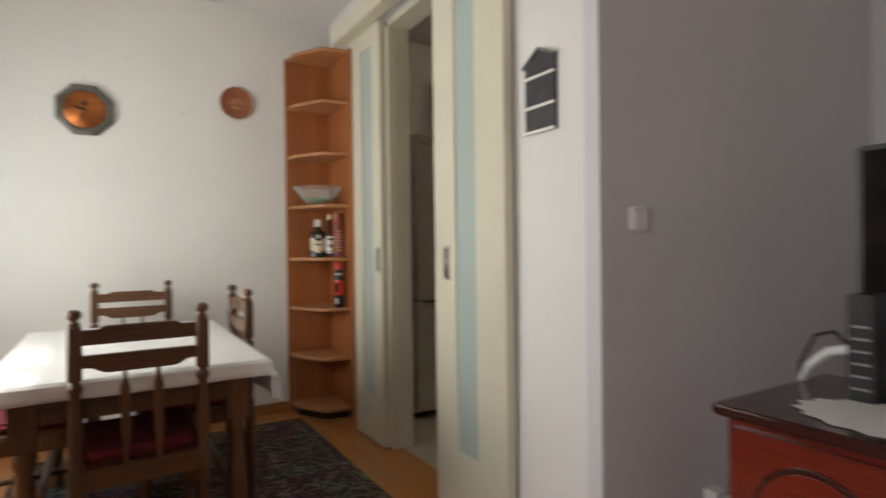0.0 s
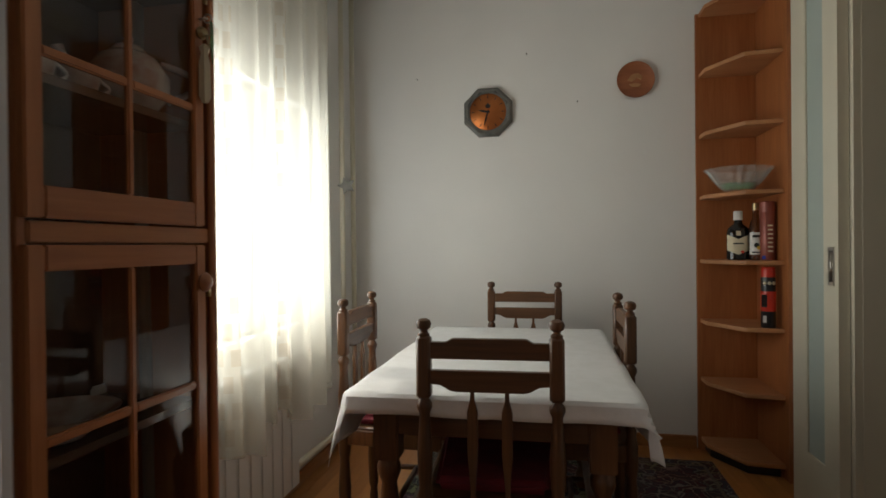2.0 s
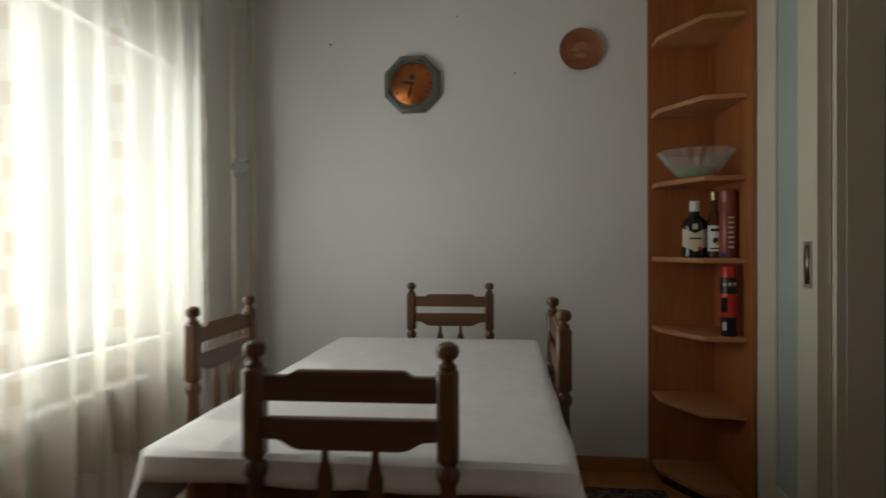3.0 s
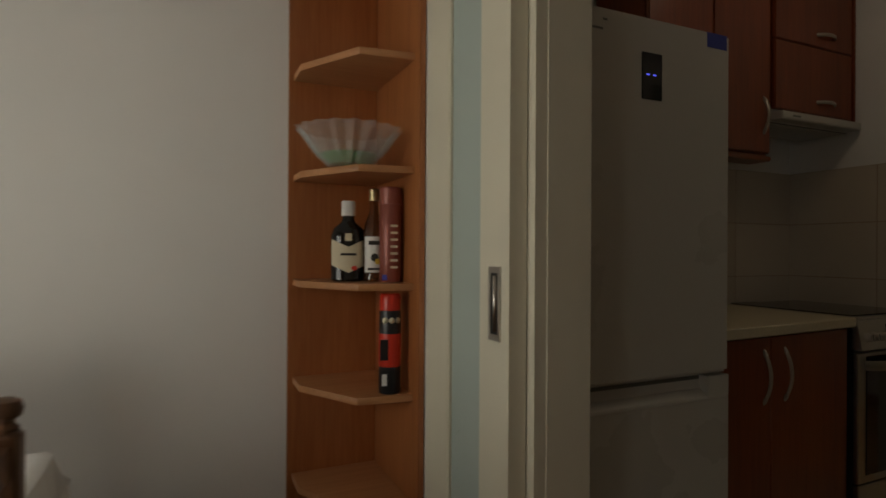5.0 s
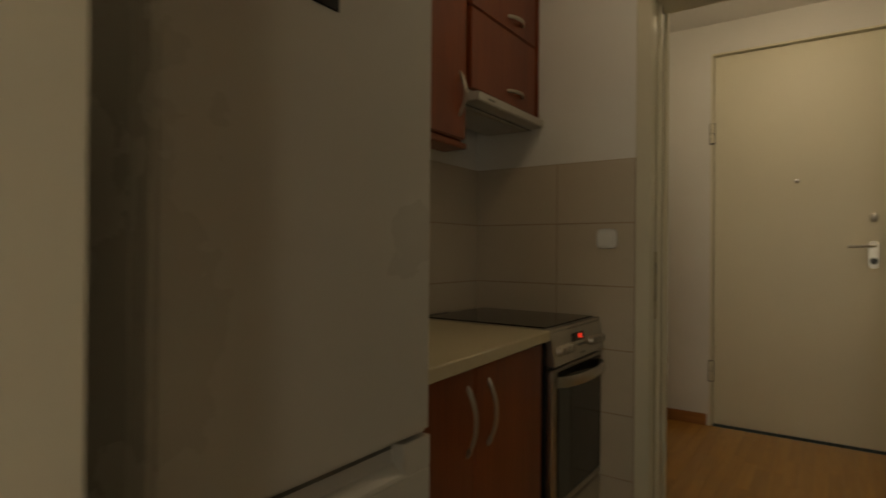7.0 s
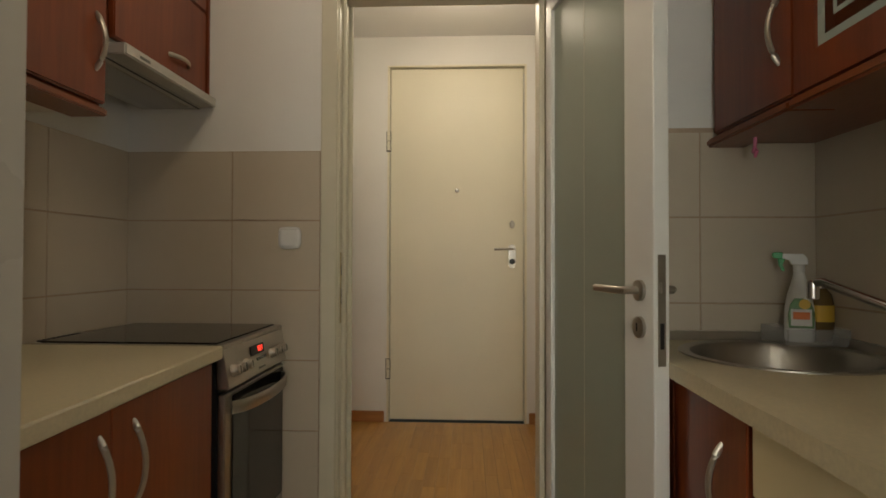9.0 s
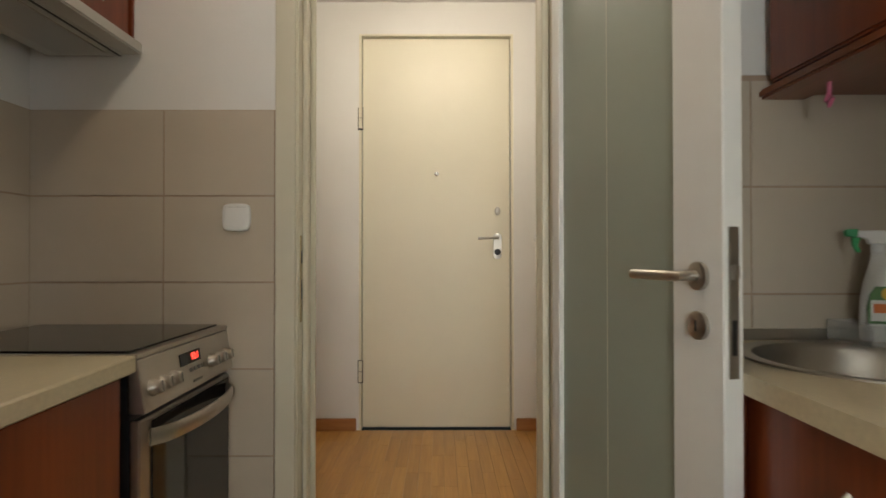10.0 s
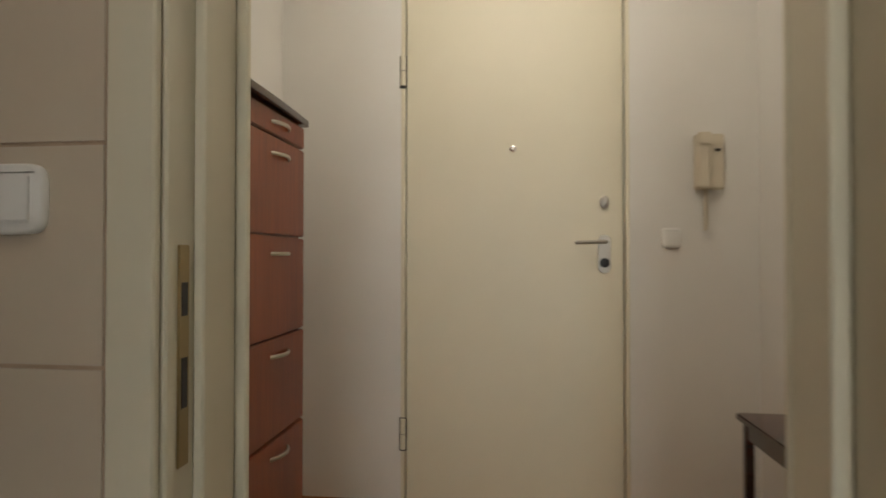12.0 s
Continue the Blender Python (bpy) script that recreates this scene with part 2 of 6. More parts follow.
def sheer(name):
    """Voile: part see-through, part scattering, with woven bands of beige squares that run down it."""
    m, n, l = plain_nodes(name)
    out = n["Material Output"]
    n.remove(n["Principled BSDF"])
    uv = n.new("ShaderNodeTexCoord")
    sep = n.new("ShaderNodeSeparateXYZ")
    l.new(uv.outputs["UV"], sep.inputs[0])
    # bands: one to each metre of cloth, a fifth of it wide
    mu = n.new("ShaderNodeMath")
    mu.operation = 'ADD'
    mu.inputs[1].default_value = 0.223
    l.new(sep.outputs["X"], mu.inputs[0])
    fr = n.new("ShaderNodeMath")
    fr.operation = 'FRACT'
    l.new(mu.outputs[0], fr.inputs[0])
    band = n.new("ShaderNodeMath")
    band.operation = 'LESS_THAN'
    band.inputs[1].default_value = 0.21
    l.new(fr.outputs[0], band.inputs[0])
    br = n.new("ShaderNodeTexBrick")
    br.offset = 0.5
    br.inputs["Scale"].default_value = 1.0
    br.inputs["Brick Width"].default_value, br.inputs["Row Height"].default_value = 0.075, 0.085
    br.inputs["Mortar Size"].default_value = 0.016
    br.inputs["Color1"].default_value = br.inputs["Color2"].default_value = (1, 1, 1, 1)
    br.inputs["Mortar"].default_value = (0, 0, 0, 1)
    l.new(uv.outputs["UV"], br.inputs["Vector"])
    both = n.new("ShaderNodeMath")
    both.operation = 'MULTIPLY'
    l.new(band.outputs[0], both.inputs[0])
    l.new(br.outputs["Color"], both.inputs[1])
    weave = n.new("ShaderNodeTexNoise")
    weave.inputs["Scale"].default_value = 400
    l.new(uv.outputs["UV"], weave.inputs["Vector"])
    col = n.new("ShaderNodeMix")
    col.data_type = 'RGBA'
    col.inputs[6].default_value, col.inputs[7].default_value = (0.76, 0.735, 0.64, 1), (0.54, 0.49, 0.40, 1)
    l.new(both.outputs[0], col.inputs[0])
    tr, di, tp = n.new("ShaderNodeBsdfTranslucent"), n.new("ShaderNodeBsdfDiffuse"), n.new("ShaderNodeBsdfTransparent")
    l.new(col.outputs[2], tr.inputs["Color"])
    l.new(col.outputs[2], di.inputs["Color"])
    m1, m2 = n.new("ShaderNodeMixShader"), n.new("ShaderNodeMixShader")
    m1.inputs[0].default_value = 0.3
    l.new(tr.outputs[0], m1.inputs[1])
    l.new(di.outputs[0], m1.inputs[2])
    see = n.new("ShaderNodeMapRange")
    see.inputs["To Min"].default_value, see.inputs["To Max"].default_value = 0.43, 0.24
    l.new(both.outputs[0], see.inputs["Value"])
    l.new(see.outputs[0], m2.inputs[0])
    l.new(m1.outputs[0], m2.inputs[1])
    l.new(tp.outputs[0], m2.inputs[2])
    l.new(m2.outputs[0], out.inputs["Surface"])
    return m


def linen(name):
    """White damask with faint blooms and woven relief."""
    m, n, l = plain_nodes(name)
    b = n["Principled BSDF"]
    b.inputs["Roughness"].default_value = 0.55
    co = n.new("ShaderNodeTexCoord")
    v = n.new("ShaderNodeTexVoronoi")
    v.inputs["Scale"].default_value = 55
    w = n.new("ShaderNodeTexNoise")
    w.inputs["Scale"].default_value, w.inputs["Detail"].default_value = 260, 3
    ns = n.new("ShaderNodeTexNoise")
    ns.inputs["Scale"].default_value, ns.inputs["Detail"].default_value = 22, 5
    for t in (v, w, ns):
        l.new(co.outputs["Object"], t.inputs["Vector"])
    ramp = n.new("ShaderNodeValToRGB")
    ramp.color_ramp.elements[0].position, ramp.color_ramp.elements[1].position = 0.4, 0.6
    ramp.color_ramp.elements[0].color, ramp.color_ramp.elements[1].color = (0.75, 0.75, 0.735, 1), (0.79, 0.79, 0.78, 1)
    l.new(ns.outputs["Fac"], ramp.inputs["Fac"])
    l.new(ramp.outputs["Color"], b.inputs["Base Color"])
    ad = n.new("ShaderNodeMath")
    ad.operation = 'ADD'
    l.new(v.outputs["Distance"], ad.inputs[0])
    l.new(w.outputs["Fac"], ad.inputs[1])
    bp = n.new("ShaderNodeBump")
    bp.inputs["Strength"].default_value, bp.inputs["Distance"].default_value = 0.25, 0.002
    l.new(ad.outputs[0], bp.inputs["Height"])
    l.new(bp.outputs["Normal"], b.inputs["Normal"])
    return m


def carpet(name):
    """A dark woven rug with curling pale and wine-red figures."""
    m, n, l = plain_nodes(name)
    b = n["Principled BSDF"]
    b.inputs["Roughness"].default_value = 0.95
    b.inputs["Specular IOR Level"].default_value = 0.1
    co = n.new("ShaderNodeTexCoord")
    warp = n.new("ShaderNodeTexNoise")
    warp.inputs["Scale"].default_value = 9
    l.new(co.outputs["Object"], warp.inputs["Vector"])
    mixv = n.new("ShaderNodeVectorMath")
    mixv.operation = 'MULTIPLY_ADD'
    l.new(warp.outputs["Color"], mixv.inputs[0])
    mixv.inputs[1].default_value = (0.22, 0.22, 0.0)
    l.new(co.outputs["Object"], mixv.inputs[2])
    v = n.new("ShaderNodeTexVoronoi")
    v.feature = 'DISTANCE_TO_EDGE'
    v.inputs["Scale"].default_value = 17
    l.new(mixv.outputs[0], v.inputs["Vector"])
    v2 = n.new("ShaderNodeTexVoronoi")
    v2.inputs["Scale"].default_value = 8
    l.new(mixv.outputs[0], v2.inputs["Vector"])
    r1 = n.new("ShaderNodeValToRGB")
    r1.color_ramp.interpolation = 'CONSTANT'
    r1.color_ramp.elements[0].color = (0.22, 0.18, 0.14, 1)
    r1.color_ramp.elements[1].position = 0.055
    r1.color_ramp.elements[1].color = (0.055, 0.040, 0.044, 1)
    e = r1.color_ramp.elements.new(0.17)
    e.color = (0.095, 0.036, 0.040, 1)
    e = r1.color_ramp.elements.new(0.24)
    e.color = (0.062, 0.054, 0.056, 1)
    l.new(v.outputs["Distance"], r1.inputs["Fac"])
    mc = n.new("ShaderNodeMix")
    mc.data_type, mc.blend_type = 'RGBA', 'MULTIPLY'
    mc.inputs[0].default_value = 0.35
    l.new(r1.outputs["Color"], mc.inputs[6])
    l.new(v2.outputs["Color"], mc.inputs[7])
    l.new(mc.outputs[2], b.inputs["Base Color"])
    pile = n.new("ShaderNodeTexNoise")
    pile.inputs["Scale"].default_value = 500
    l.new(co.outputs["Object"], pile.inputs["Vector"])
    bp = n.new("ShaderNodeBump")
    bp.inputs["Strength"].default_value, bp.inputs["Distance"].default_value = 0.6, 0.003
    l.new(pile.outputs["Fac"], bp.inputs["Height"])
    l.new(bp.outputs["Normal"], b.inputs["Normal"])
    return m


VOILE, LINEN, RUG = sheer("voile_with_bands"), linen("white_damask"), carpet("oriental_rug")


# ---- mesh helpers ----
def bx(bm, x0, y0, z0, x1, y1, z1):
    m = Matrix.Translation(((x0 + x1) / 2, (y0 + y1) / 2, (z0 + z1) / 2)) @ Matrix.Diagonal((abs(x1 - x0), abs(y1 - y0), abs(z1 - z0), 1))
    return bmesh.ops.create_cube(bm, size=1, matrix=m)["verts"]


def soften(bm, width, segments=2):
    bmesh.ops.bevel(bm, geom=list(bm.edges), offset=width, segments=segments, affect='EDGES', clamp_overlap=True)


def block(x0, y0, z0, x1, y1, z1, bevel=0.0, segments=2):
    bm = bmesh.new()
    bx(bm, x0, y0, z0, x1, y1, z1)
    if bevel:
        soften(bm, bevel, segments)
    return bm


def prism(poly, a, b, axis=2, bevel=0.0):
    """A flat outline, pushed from a to b along an axis."""
    bm = bmesh.new()
    put = {2: lambda u, v, w: (u, v, w), 1: lambda u, v, w: (u, w, v), 0: lambda u, v, w: (w, u, v)}[axis]
    lo = [bm.verts.new(put(u, v, a)) for u, v in poly]
    hi = [bm.verts.new(put(u, v, b)) for u, v in poly]
    bm.faces.new(lo)
    bm.faces.new(hi)
    for i in range(len(poly)):
        j = (i + 1) % len(poly)
        bm.faces.new((lo[i], lo[j], hi[j], hi[i]))
    bmesh.ops.recalc_face_normals(bm, faces=bm.faces)
    if bevel:
        soften(bm, bevel, 1)
    return bm


def lathe(profile, seg=20, m=None, bm=None, lobes=0, depth=0.0, ends=True):
    """A turned shape: radius and height pairs, closed at both ends where the radius is not nought."""
    bm = bm or bmesh.new()
    rings = []
    for r, z in profile:
        ring = []
        for k in range(seg):
            a = 2 * math.pi * k / seg
            q = r * (1 + depth * math.cos(lobes * a)) if lobes else r
            ring.append(bm.verts.new((q * math.cos(a), q * math.sin(a), z)))
        rings.append(ring)
    for a, b in zip(rings, rings[1:]):
        for k in range(seg):
            bm.faces.new((a[k], a[(k + 1) % seg], b[(k + 1) % seg], b[k]))
    if ends:
        bm.faces.new(list(reversed(rings[0])))
        bm.faces.new(rings[-1])
    bmesh.ops.remove_doubles(bm, verts=[v for ring in rings for v in ring], dist=1e-5)
    if m is not None:
        bmesh.ops.transform(bm, matrix=m, verts=[v for ring in rings for v in ring if v.is_valid])
    for f in bm.faces:
        f.smooth = True
    return bm


def tube(points, r, seg=10, bm=None, flat=1.0):
    """A round or flattened bar along a line of points."""
    bm = bm or bmesh.new()
    pts = [Vector(p) for p in points]
    rings = []
    for i, p in enumerate(pts):
        d = (pts[min(i + 1, len(pts) - 1)] - pts[max(i - 1, 0)]).normalized()
        up = Vector((0, 0, 1)) if abs(d.z) < 0.9 else Vector((1, 0, 0))
        s = d.cross(up).normalized()
        u = s.cross(d)
        rings.append([bm.verts.new(p + s * (r * math.cos(2 * math.pi * k / seg)) + u * (r * flat * math.sin(2 * math.pi * k / seg))) for k in range(seg)])
    for a, b in zip(rings, rings[1:]):
        for k in range(seg):
            bm.faces.new((a[k], a[(k + 1) % seg], b[(k + 1) % seg], b[k]))
    bm.faces.new(list(reversed(rings[0])))
    bm.faces.new(rings[-1])
    bmesh.ops.recalc_face_normals(bm, faces=bm.faces)
    for f in bm.faces:
        f.smooth = True
    return bm


def arc(a, b, bulge, n=10):
    """Points from a to b that bow out by the vector bulge."""
    a, b, bulge = Vector(a), Vector(b), Vector(bulge)
    return [a.lerp(b, i / n) + bulge * math.sin(math.pi * i / n) for i in range(n + 1)]


def mesh_of(name, bm, material):
    me = bpy.data.meshes.new(name)
    bm.normal_update()
    bm.to_mesh(me)
    bm.free()
    if len(me.polygons) > 12:
        me.set_sharp_from_angle(angle=radians(38))
    me.materials.append(material)
    return me


def part(name, bm, material, parent, label=""):
    ob = new(name, mesh_of(name, bm, material))
    ob.parent = parent
    return tagged(ob, label)


DY = 0.155
SQUARE, BEYOND = Matrix.Identity(4), Matrix.Translation((0, DY, 0))
ORIGIN = SQUARE       # living room and dining bay; kitchen and hall are drawn from BEYOND


def thing(name, label, category, m=None, group="", kind=""):
    ob = new(name)
    ob.empty_display_size = 0.1
    ob.matrix_basis = ORIGIN if m is None else ORIGIN @ m
    return tagged(ob, label, category, group, kind)


def solid(name, bm, material, label="", category="", kind="", group=""):
    ob = new(name, mesh_of(name, bm, material))
    ob.matrix_basis = ORIGIN
    return tagged(ob, label, category, group, kind)


def setting(name, bm, material, label=""):
    return solid(name, bm, material, label, "", "structure")


def boxes(*rows):
    bm = bmesh.new()
    for r in rows:
        bx(bm, *r)
    return bm


def words(name, text, size, material, parent, m, label=""):
    c = bpy.data.curves.new(name, 'FONT')
    c.body, c.size, c.align_x, c.align_y, c.extrude = text, size, 'CENTER', 'CENTER', 0.0004
    c.materials.append(material)
    ob = new(name, c)
    ob.parent = parent
    ob.matrix_basis = m
    return tagged(ob, label)


# ---- the rooms ----
H = 2.62
XW, XE, YN, YS = -1.17, 1.082, 3.0, 0.46          # dining bay
KX0, KX1, KY0, KY1 = 1.16, 3.275, 0.52, 2.845    # kitchen, from its own origin
HX0, HX1, HY0, HY1 = 3.42, 5.05, 0.66, 2.66      # hall
LX0, LY0, LX1 = -3.0, -3.6, 2.75                 # living room

setting("floor_living", boxes((LX0, LY0, -0.10, LX1, YS, -0.012)), PARQUET_Y, "oak parquet floor of the living room")
setting("floor_dining", boxes((XW, YS, -0.10, 1.10, YN, -0.012)), PARQUET_Y, "oak parquet subfloor of the dining bay")
setting("ceiling", boxes((LX0, LY0, H, LX1, YS, H + 0.12), (XW, YS, H, KX0, YN, H + 0.12), (KX0, 0.52, H, HX0, KY1 + DY, H + 0.12), (HX0, HY0 + DY, H + 0.03, HX1, HY1 + DY, H + 0.12)), CEIL, "white painted ceiling")

# walls: the window wall is pierced
WY0, WY1, WZ0, WZ1 = 1.02, 2.34, 0.76, 1.78
setting("wall_north", boxes((XW - 0.3, YN, 0, KX0, YN + 0.2, H)), PLASTER, "white plastered wall behind the dining table")
setting("wall_window", boxes((XW - 0.3, YS, 0, XW, WY0, H), (XW - 0.3, WY1, 0, XW, YN, H), (XW - 0.3, WY0, 0, XW, WY1, WZ0), (XW - 0.3, WY0, WZ1, XW, WY1, H)), PLASTER, "white plastered window wall")
DOOR_Y0, DOOR_Y1, DOOR_Z = 1.00, 2.005, 2.29
setting("wall_east", boxes((1.0, KY0, 0, KX0, DOOR_Y0, H), (XE, DOOR_Y1, 0, KX0, YN, H), (XE, DOOR_Y0, DOOR_Z, KX0, DOOR_Y1, H)), PLASTER, "white plastered wall with a wide doorway")
# living room side: shade put into the grey of these walls
setting("wall_grey", boxes((1.0, YS, 0, LX1 + 0.15, KY0, H), (LX1, LY0, 0, LX1 + 0.15, YS, H)), SHADED_PLASTER, "plastered living room wall with its shade put in as pale grey")
setting("wall_nib", boxes((LX0, YS - 0.018, 0, -0.78, YS, H)), SHADED_PLASTER, "plastered wall end beside the cabinet with its shade put in as grey")
# west wall is unseen; its opening is added to let the fill in
setting("wall_living_west", boxes((LX0 - 0.2, LY0, 0, LX0, -2.0, H), (LX0 - 0.2, -0.4, 0, LX0, YS, H), (LX0 - 0.2, -2.0, 0, LX0, -0.4, 0.25), (LX0 - 0.2, -2.0, 2.35, LX0, -0.4, H)), PLASTER, "unseen white plastered wall with an added opening for fill light")
setting("wall_living_south", boxes((LX0 - 0.2, LY0 - 0.2, 0, LX1 + 0.15, LY0, H)), PLASTER, "white plastered back wall")
setting("ground", boxes((-900, -900, -3.2, -1.6, 900, -3.0)), CONCRETE, "pale paved ground outside")


# skirting
def skirting(name, rows, material, label):
    bm = bmesh.new()
    for r in rows:
        bx(bm, *r)
    soften(bm, 0.004, 2)
    setting(name, bm, material, label)


skirting("baseboard_north", [(XW + 0.02, YN - 0.016, 0, 0.76, YN, 0.068)], OAK_TRIM_X, "oak skirting board")
skirting("baseboard_window", [(XW, YS + 0.7, 0, XW + 0.016, YN, 0.068)], OAK_TRIM_Y, "oak skirting board under the window")

ORIGIN = BEYOND
setting("floor_kitchen", boxes((1.10, KY0, -0.10, 3.34, KY1, -0.008)), GROUT, "grouted kitchen floor")
setting("floor_hall", boxes((3.34, HY0, -0.10, HX1, HY1, -0.012)), PARQUET, "oak parquet subfloor of the hall")
setting("wall_kitchen_north", boxes((KX0, KY1, 0, HX0, KY1 + 0.12, H)), PLASTER, "white plastered kitchen wall")
setting("wall_kitchen_south", boxes((KX0, 0.521 - DY, 0, LX1 + 0.15, KY0, H), (LX1 + 0.15, YS - DY, 0, HX0, KY0, H)), PLASTER, "white plastered wall behind the sink")
# end wall with the kitchen doorway; the sink side of it stands forward
FY0, FY1, FZ = 1.235, 2.075, 2.16
setting("wall_kitchen_east", boxes((KX1, FY1, 0, HX0, KY1, H), (KX1, FY0, FZ, HX0, FY1, H), (2.95, KY0, 0, HX0, FY0 - 0.045, H)), PLASTER, "white plastered kitchen end wall")
setting("wall_hall_west", boxes((HX0, HY0, 0, HX0 + 0.02, FY0 - 0.02, H + 0.03), (HX0, FY1 + 0.02, 0, HX0 + 0.02, HY1, H + 0.03), (HX0, FY0 - 0.02, FZ + 0.02, HX0 + 0.02, FY1 + 0.02, H + 0.03)), PLASTER, "white plastered hall wall")
EY0, EY1, EZ = 1.165, 2.120, 2.45
setting("wall_hall_east", boxes((HX1, HY0, 0, HX1 + 0.2, EY0, H + 0.03), (HX1, EY1, 0, HX1 + 0.2, HY1, H + 0.03), (HX1, EY0, EZ, HX1 + 0.2, EY1, H + 0.03)), PLASTER, "white plastered wall around the entrance door")
setting("wall_hall_north", boxes((HX0, HY1, 0, HX1 + 0.2, HY1 + 0.15, H + 0.03)), PLASTER, "white plastered hall wall")
setting("wall_hall_south", boxes((HX0, HY0 - 0.15, 0, HX1 + 0.2, HY0, H + 0.03)), PLASTER, "white plastered hall wall")
skirting("baseboard_hall", [(HX1 - 0.016, HY0, 0, HX1, EY0 - 0.015, 0.075), (HX1 - 0.016, EY1 + 0.015, 0, HX1, HY1, 0.075)], OAK_TRIM_Y, "oak skirting board beside the entrance door")
skirting("baseboard_hall_side", [(HX0 + 0.02, HY1 - 0.016, 0, HX1 - 0.016, HY1, 0.075), (HX0 + 0.02, HY0, 0, HX1 - 0.016, HY0 + 0.016, 0.075)], OAK_TRIM_X, "oak skirting board of the hall")
ORIGIN = SQUARE

# window with two casements
win = tagged(thing("window_1", "white double casement window behind the curtain", "window"), kind="structure")
fr = bmesh.new()
for r in ((WY0, WZ0, WY1, WZ0 + 0.06), (WY0, WZ1 - 0.06, WY1, WZ1), (WY0, WZ0 + 0.06, WY0 + 0.06, WZ1 - 0.06), (WY1 - 0.06, WZ0 + 0.06, WY1, WZ1 - 0.06)):
    bx(fr, XW - 0.14, r[0], r[1], XW - 0.07, r[2], r[3])
part("window_frame", fr, WHITE, win)
mid = (WY0 + WY1) / 2
for y0, y1 in ((WY0 + 0.06, mid), (mid, WY1 - 0.06)):
    c = bmesh.new()
    for r in ((y0, WZ0 + 0.06, y1, WZ0 + 0.13), (y0, WZ1 - 0.13, y1, WZ1 - 0.06), (y0, WZ0 + 0.13, y0 + 0.065, WZ1 - 0.13), (y1 - 0.065, WZ0 + 0.13, y1, WZ1 - 0.13)):
        bx(c, XW - 0.125, r[0], r[1], XW - 0.06, r[2], r[3])
    case = part("casement", c, WHITE, win)
    p = part("pane", block(XW - 0.10, y0 + 0.065, WZ0 + 0.13, XW - 0.094, y1 - 0.065, WZ1 - 0.13), PANE, case)
    p.visible_shadow = False
part("window_sill", block(XW - 0.07, WY0 - 0.03, WZ0 - 0.03, XW + 0.03, WY1 + 0.03, WZ0, 0.006), WHITE, win)

# curtain on its rail
def curtain():
    ob = thing("curtain", "sheer off-white curtain with bands of beige woven squares", "curtain")
    bm = bmesh.new()
    uvl = bm.loops.layers.uv.new("uv")
    nu, nv = 220, 26
    grid = []
    for i in range(nu + 1):
        u = i / nu
        y = 0.98 + 1.33 * u
        row = []
        for j in range(nv + 1):
            v = j / nv
            z = 2.585 - v * (2.15 + 0.03 * math.sin(u * 19) + 0.02 * math.sin(u * 47))
            fall = 0.35 + 0.65 * v
            x = -1.035 + fall * (0.034 * math.sin(u * 62 + 1.2 * math.sin(u * 9)) + 0.016 * math.sin(u * 131 + 2 * math.sin(v * 2)) + 0.02 * math.sin(u * 17 + v))
            row.append((bm.verts.new((x, y + 0.012 * fall * math.sin(u * 62 + 1.6), z)), (u * 1.0 * 2.9, v * 2.15)))
        grid.append(row)
    for i in range(nu):
        for j in range(nv):
            q = [grid[i][j], grid[i + 1][j], grid[i + 1][j + 1], grid[i][j + 1]]
            f = bm.faces.new([a for a, _ in q])
            f.smooth = True
            for lp, (_, uv) in zip(f.loops, q):
                lp[uvl].uv = uv
    part("cloth", bm, VOILE, ob)
    part("rail", block(-1.06, 0.80, 2.585, -1.01, 2.80, 2.615, 0.004), WHITE, ob, "white ceiling rail")
    return ob


curtain()


# radiator: ribbed white panels under the window
def radiator():
    ob = thing("radiator", "white ribbed panel radiator under the window", "radiator")
    y = 1.12
    while y < 1.94:
        part("rib", block(XW + 0.035, y, 0.10, XW + 0.105, y + 0.074, 0.66, 0.006), WHITE, ob)
        y += 0.08
    part("header", tube([(XW + 0.07, 1.12, 0.62), (XW + 0.07, 1.96, 0.62)], 0.018), WHITE, ob)
    part("header", tube([(XW + 0.07, 1.12, 0.14), (XW + 0.07, 1.96, 0.14)], 0.018), WHITE, ob)
    for yy in (1.25, 1.8):
        part("bracket", block(XW, yy, 0.3, XW + 0.035, yy + 0.03, 0.5), WHITE, ob)


radiator()
pipe = thing("heating_pipe", "white painted pair of heating riser pipes in the corner", "pipe")
part("riser", tube([(XW + 0.045, 2.68, 0.0), (XW + 0.045, 2.68, H)], 0.014), CREAM, pipe)
part("riser", tube([(XW + 0.045, 2.85, 0.0), (XW + 0.045, 2.85, H)], 0.014), CREAM, pipe)
part("branch", tube([(XW + 0.045, 1.97, 0.135), (XW + 0.045, 2.62, 0.125), (XW + 0.045, 2.665, 0.105), (XW + 0.045, 2.68, 0.07)], 0.017), CREAM, pipe)
part("branch", tube([(XW + 0.07, 1.94, 0.14), (XW + 0.05, 1.99, 0.13)], 0.017), CREAM, pipe)
star = [(0.05 * (1 if k % 2 else 0.5) * math.cos(k * math.pi / 5), 0.05 * (1 if k % 2 else 0.5) * math.sin(k * math.pi / 5)) for k in range(10)]
knob = part("valve_wheel", prism(star, -0.008, 0.008, 1), PEWTER, pipe, "grey star-shaped valve wheel")
knob.matrix_basis = pose(XW + 0.075, 2.665, 1.440, 0, 0, 20)

